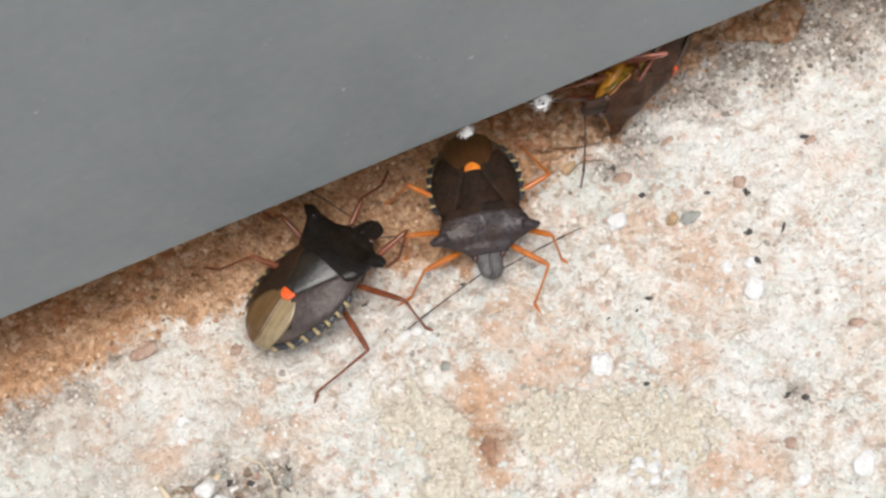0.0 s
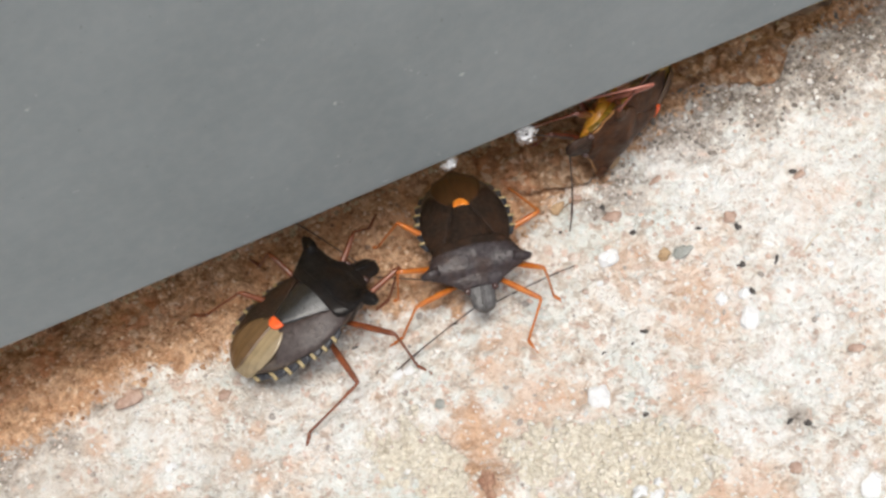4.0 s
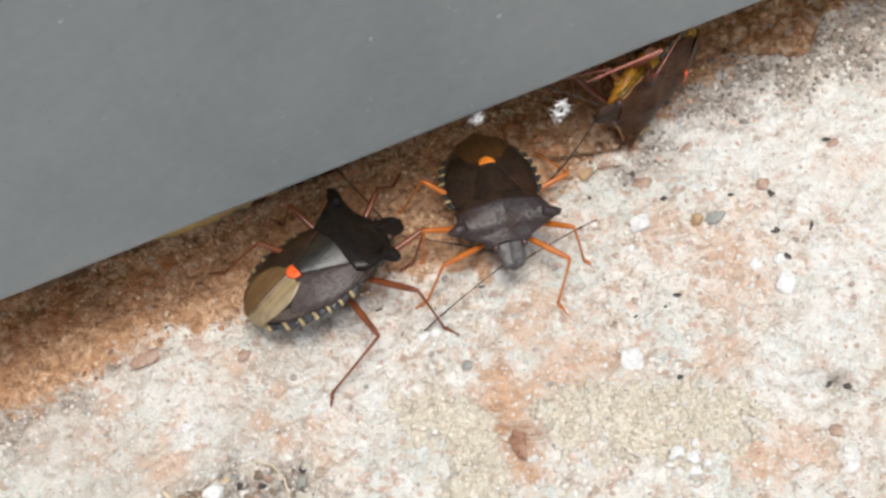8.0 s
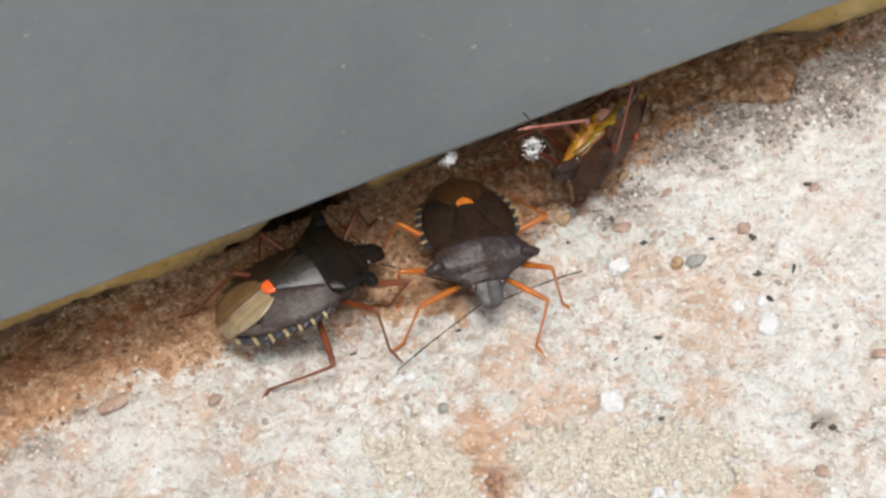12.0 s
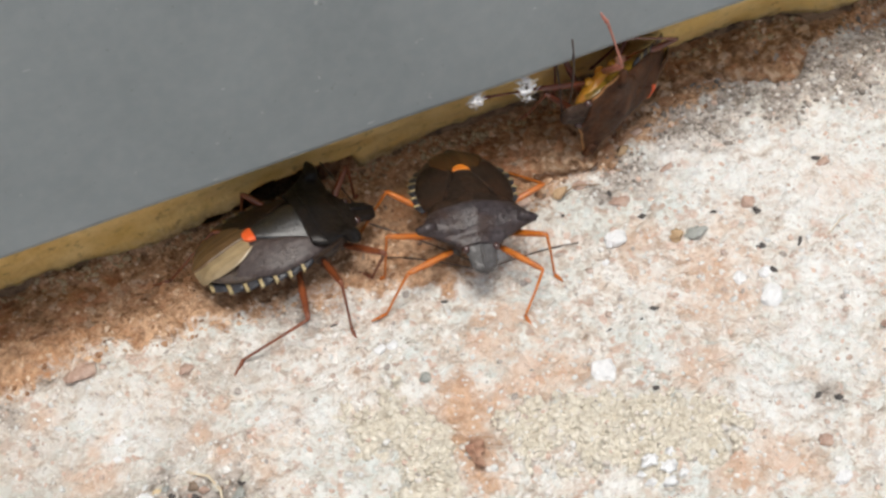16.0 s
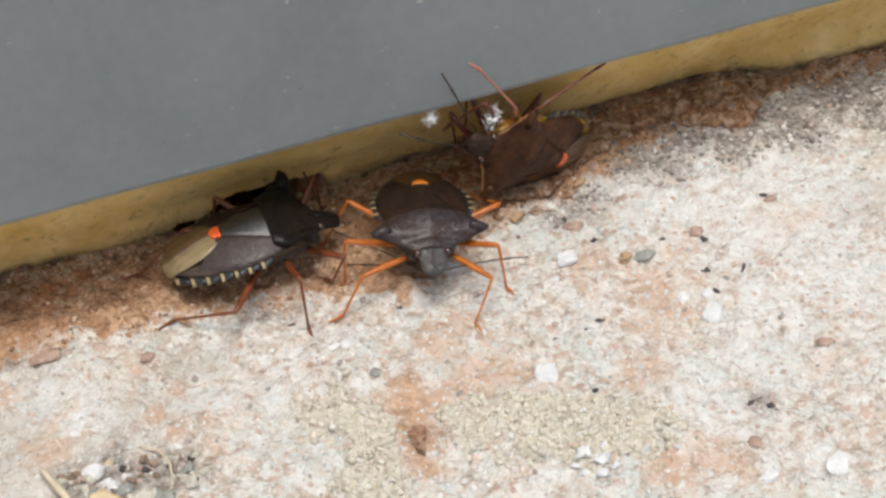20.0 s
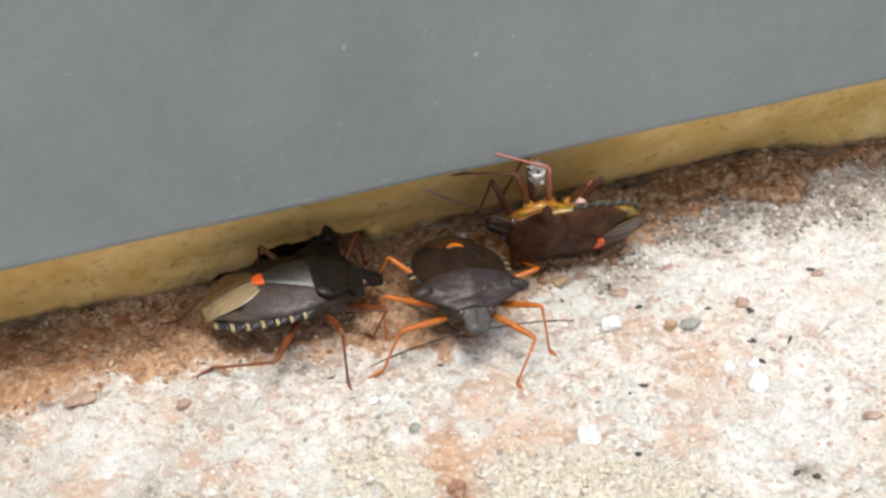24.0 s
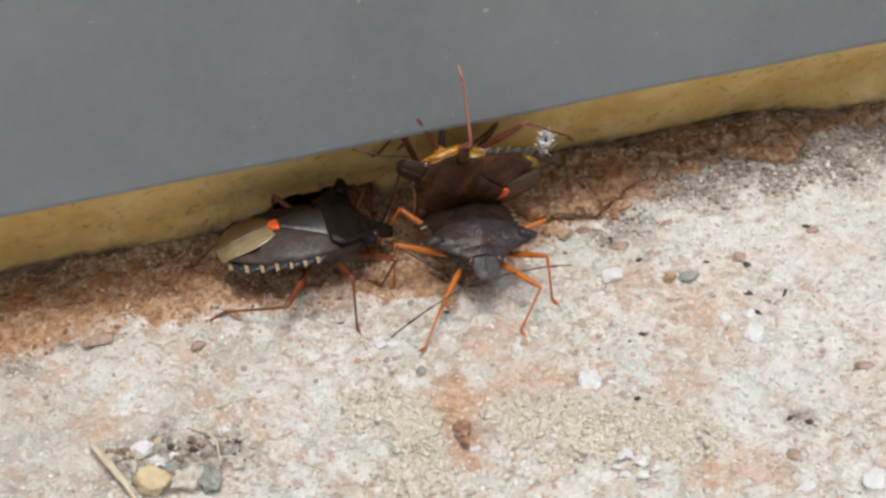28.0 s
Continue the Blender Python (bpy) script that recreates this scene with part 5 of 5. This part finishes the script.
for k in range(46):
    rng = random.Random(300 + k)
    x, s = rng.uniform(-39, -29.8), 0.18 + 0.34 * rng.random() ** 2
    y = -8.2 + 1.9 * rng.gauss(0, 0.5) - 0.15 * (x + 34)
    stone("debris_crumb", x, y, (s, s * 0.7, s * 0.6), (EARTH_CRUMB, GREY_STONE, CREAM_LUMP, EARTH_CRUMB, CREAM_LUMP, RED_STONE, DARK_STONE)[k % 7], "loose crumb in the debris heap", "crumb", 150 + k, "debris crumbs", rng.uniform(0, 180), rough=0.7, div=3)


def strand(name, points, radius, material, label, category, group=""):
    pts = []
    for a, b in zip(points, points[1:]):
        pts += [Vector(a).lerp(Vector(b), f / 5) for f in range(5)]
    pts.append(Vector(points[-1]))
    pts = [p + Vector((0.07 * noise.noise(p * 0.9), 0.07 * noise.noise(p * 0.9 + Vector((5, 0, 0))), 0)) for p in pts]
    radii = [radius * (0.45 + 0.55 * math.sin(math.pi * min(1, 0.1 + i / len(pts)))) for i in range(len(pts))]
    return tagged(part(name, tube(pts, radii, 6), material), label, category, group)


strand("straw", [(-40.0, -5.4, 0.35), (-39.4, -7.4, 0.6), (-38.7, -9.6, 0.6), (-38.2, -11.6, 0.4)], 0.28, STRAW, "dry pale tapering root in the debris heap", "straw")
strand("fibre", [(-33.6, -5.9, 0.3), (-32.4, -7.0, 0.55), (-32.0, -8.4, 0.6), (-32.3, -10.2, 0.3)], 0.1, STRAW, "curled pale plant fibre in the debris", "fibre", "plant fibres")
strand("fibre", [(13.2, -6.3, 0.15), (14.6, -5.6, 0.3), (16.0, -5.2, 0.15)], 0.05, STRAW, "thin pale fibre on the concrete", "fibre", "plant fibres")
strand("root_hair", [(-1.9, 5.4, 0.2), (-0.2, 5.9, 0.3), (1.4, 5.2, 0.2)], 0.06, SEAM, "thin dark rootlet on the crust", "rootlet")


def crust_plate(x0, x1, front, back, thick, seed, label):
    """A flaking plate of brown crust with a ragged front edge."""
    bm = bmesh.new()
    nx, ny = 90, 34
    up = []
    for i in range(nx + 1):
        x = x0 + (x1 - x0) * i / nx
        a = curve_at(front, x) + 0.35 * noise.noise(Vector((x * 0.9, seed, 0))) + 0.2 * noise.noise(Vector((x * 2.5, seed, 3)))
        b = curve_at(back, x)
        row = []
        for j in range(ny + 1):
            f = j / ny
            y = a + (b - a) * f
            z = floor_z(x, y) * 0.6 + thick * (1 - 0.8 * f ** 3) * math.sin(math.pi * min(1, max(0.02, i / nx) * 1.0)) ** 0.3
            z += 0.25 * noise.noise(Vector((x * 0.8, y * 0.8, seed))) + 0.2 * noise.noise(Vector((x * 2.3, y * 2.3, seed))) - 0.35 * math.exp(-(noise.noise(Vector((x * 0.55, y * 0.55, seed + 9))) / 0.06) ** 2)
            row.append(bm.verts.new((x, y, z)))
        up.append(row)
    for i in range(nx):
        for j in range(ny):
            bm.faces.new((up[i][j], up[i + 1][j], up[i + 1][j + 1], up[i][j + 1]))
    rim = [up[i][0] for i in range(nx + 1)] + [up[nx][j] for j in range(1, ny + 1)] + [up[i][ny] for i in range(nx - 1, -1, -1)] + [up[0][j] for j in range(ny - 1, 0, -1)]
    low = [bm.verts.new((v.co.x, v.co.y + 0.7 * thick, v.co.z - thick - 0.35)) for v in rim]
    for k in range(len(rim)):
        j = (k + 1) % len(rim)
        bm.faces.new((rim[k], low[k], low[j], rim[j]))
    return tagged(part("crust_plate", bm, CRUST), label, "crust", "crust plates")


crust_plate(-5.6, 6.8, [(-5.6, 9.5), (-3.5, 8.3), (-1.0, 7.1), (1.4, 6.7), (3.5, 8.0), (6.8, 10.2)], [(-5.6, 13.5), (6.8, 13.5)], 1.0, 3.0, "flaking brown crust plate with a dark crack along its edge")
crust_plate(7.0, 24.5, [(7.0, 10.4), (8.7, 10.9), (10.6, 11.3), (12.2, 11.5), (15, 10.5), (17, 9.6), (18.8, 8.6), (20, 9.0), (21, 10), (23, 12.2), (24.5, 13.3)], [(7.0, 14.9), (18, 15.3), (24.5, 13.8)], 0.55, 8.0, "reddish brown crust plate along the strip")
crust_plate(-60.0, -28.5, [(-60, 9.6), (-44, 9.3), (-38, 9.6), (-33, 8.2), (-28.5, 9.0)], [(-60, 14.6), (-28.5, 14.2)], 0.25, 14.0, "warm brown earth crust along the strip")

for k, (x, y, a, b, turn) in enumerate([(-4.4, 6.0, 0.6, 0.35, 20), (-2.9, 6.2, 0.45, 0.3, -15), (-1.5, 5.9, 0.7, 0.35, 30), (0.1, 6.1, 0.5, 0.4, 0), (2.9, 6.6, 0.55, 0.3, 25), (4.3, 7.6, 0.7, 0.3, 35), (6.1, 8.9, 0.5, 0.3, 20), (-6.2, 7.4, 0.5, 0.3, 60)]):
    stone("crust_chip", x, y, (a, b, 0.22), (RED_STONE, CRUST, OCHRE_STONE)[k % 3], "flat orange-brown chip broken off the crust", "chip", 200 + k, "crust chips", turn, rough=0.6, tilt=12)


def tuft(name, seed, size, strands, material, label, tall=1.0):
    """A tangle of silk: fine threads and small flecks, one mesh."""
    rng = random.Random(seed)
    bm = bmesh.new()
    bits = []
    for k in range(strands):
        at = Vector((rng.gauss(0, 0.32), rng.gauss(0, 0.15), rng.gauss(0, 0.32) * tall)) * size
        if k % 6:
            d = Vector((rng.uniform(-1, 1), rng.uniform(-0.3, 0.3), rng.uniform(-1, 1) * tall)).normalized()
            bits.append(tube([at + d * size * 0.85 * f + Vector((0.05 * math.sin(6 * f + k), 0, 0.05 * math.cos(5 * f + k))) for f in (-0.6, -0.2, 0.2, 0.6)], [0.008, 0.026, 0.026, 0.008], 5))
        else:
            t = lump((0.26 * size * rng.uniform(0.5, 1.2), 0.14 * size, 0.2 * size * rng.uniform(0.5, 1.2)), seed + k, 0.8, 2)
            bmesh.ops.translate(t, vec=at, verts=t.verts)
            bits.append(t)
    for t in bits:
        me = bpy.data.meshes.new("x")
        t.to_mesh(me)
        t.free()
        bm.from_mesh(me)
        bpy.data.meshes.remove(me)
    return tagged(part(name, bm, material), label, "fluff")


edge_tuft = tuft("silk_tuft", 5, 0.75, 60, WEB, "white tuft of spider silk on the door's lower edge")
edge_tuft.matrix_basis = pose(-9.1 * MM, (EDGE_Y - 0.1) * MM, (EDGE_Z - 0.2) * MM)
carried_tuft = tuft("silk_clump", 12, 0.92, 80, WEB, "white clump of silk with a dark fleck, caught on legs", 1.6)
fleck = part("fleck", lump((0.22, 0.2, 0.5), 31, 0.5, 2), DARK_STONE, carried_tuft, "dark fleck")


# ---- loose grains ----
def gravel_material():
    n = Nodes("grey_gravel", 0.85, spec=0.3)
    r = n.add("ShaderNodeNewGeometry").outputs["Random Per Island"]
    n.colour(n.ramp(r, [(0.0, (0.46, 0.41, 0.37)), (0.4, (0.34, 0.30, 0.27)), (0.75, (0.24, 0.21, 0.185)), (1.0, (0.17, 0.15, 0.135))]))
    n.bump(n.noise(6.0), 0.08)
    return n.mat


GRAVEL = gravel_material()


def bare(x, y):
    return y < soil_edge(x) - 0.4


scatter("sand_grains", 8200, 11, ((-52, 42), (-31, 12)), (0.10, 0.32), GRAIN, "sand and fine gravel grains on the concrete", flat=0.5, keep=bare)
scatter("soil_crumbs", 4200, 12, ((-52, 42), (3, 15)), (0.08, 0.30), CRUMB, "brown soil crumbs along the strip", keep=lambda x, y: y > soil_edge(x) - 0.7)
scatter("lichen_crumbs", 1900, 13, ((-24, 2), (-21, -5)), (0.10, 0.36), LICHEN_CRUST, "yellowish lichen crumbs", keep=lambda x, y: float(lichen_cover(np.array([x]), np.array([y]))[0]) > 0.3)
scatter("strip_crumbs", 900, 15, ((-55, 32), (13.1, 15.4)), (0.10, 0.32), FOOT_CRUMB, "pale yellowish crumbs fallen from the sealing strip")
dice = random.Random(77)
scatter("dark_gravel", 1100, 14, ((-1, 42), (3.5, 13)), (0.1, 0.34), GRAVEL, "dark fine gravel beside the strip", keep=lambda x, y: float(blobs(GRIT, np.array([x]), np.array([y]))[0]) > 0.3 + 0.5 * dice.random())

motions()
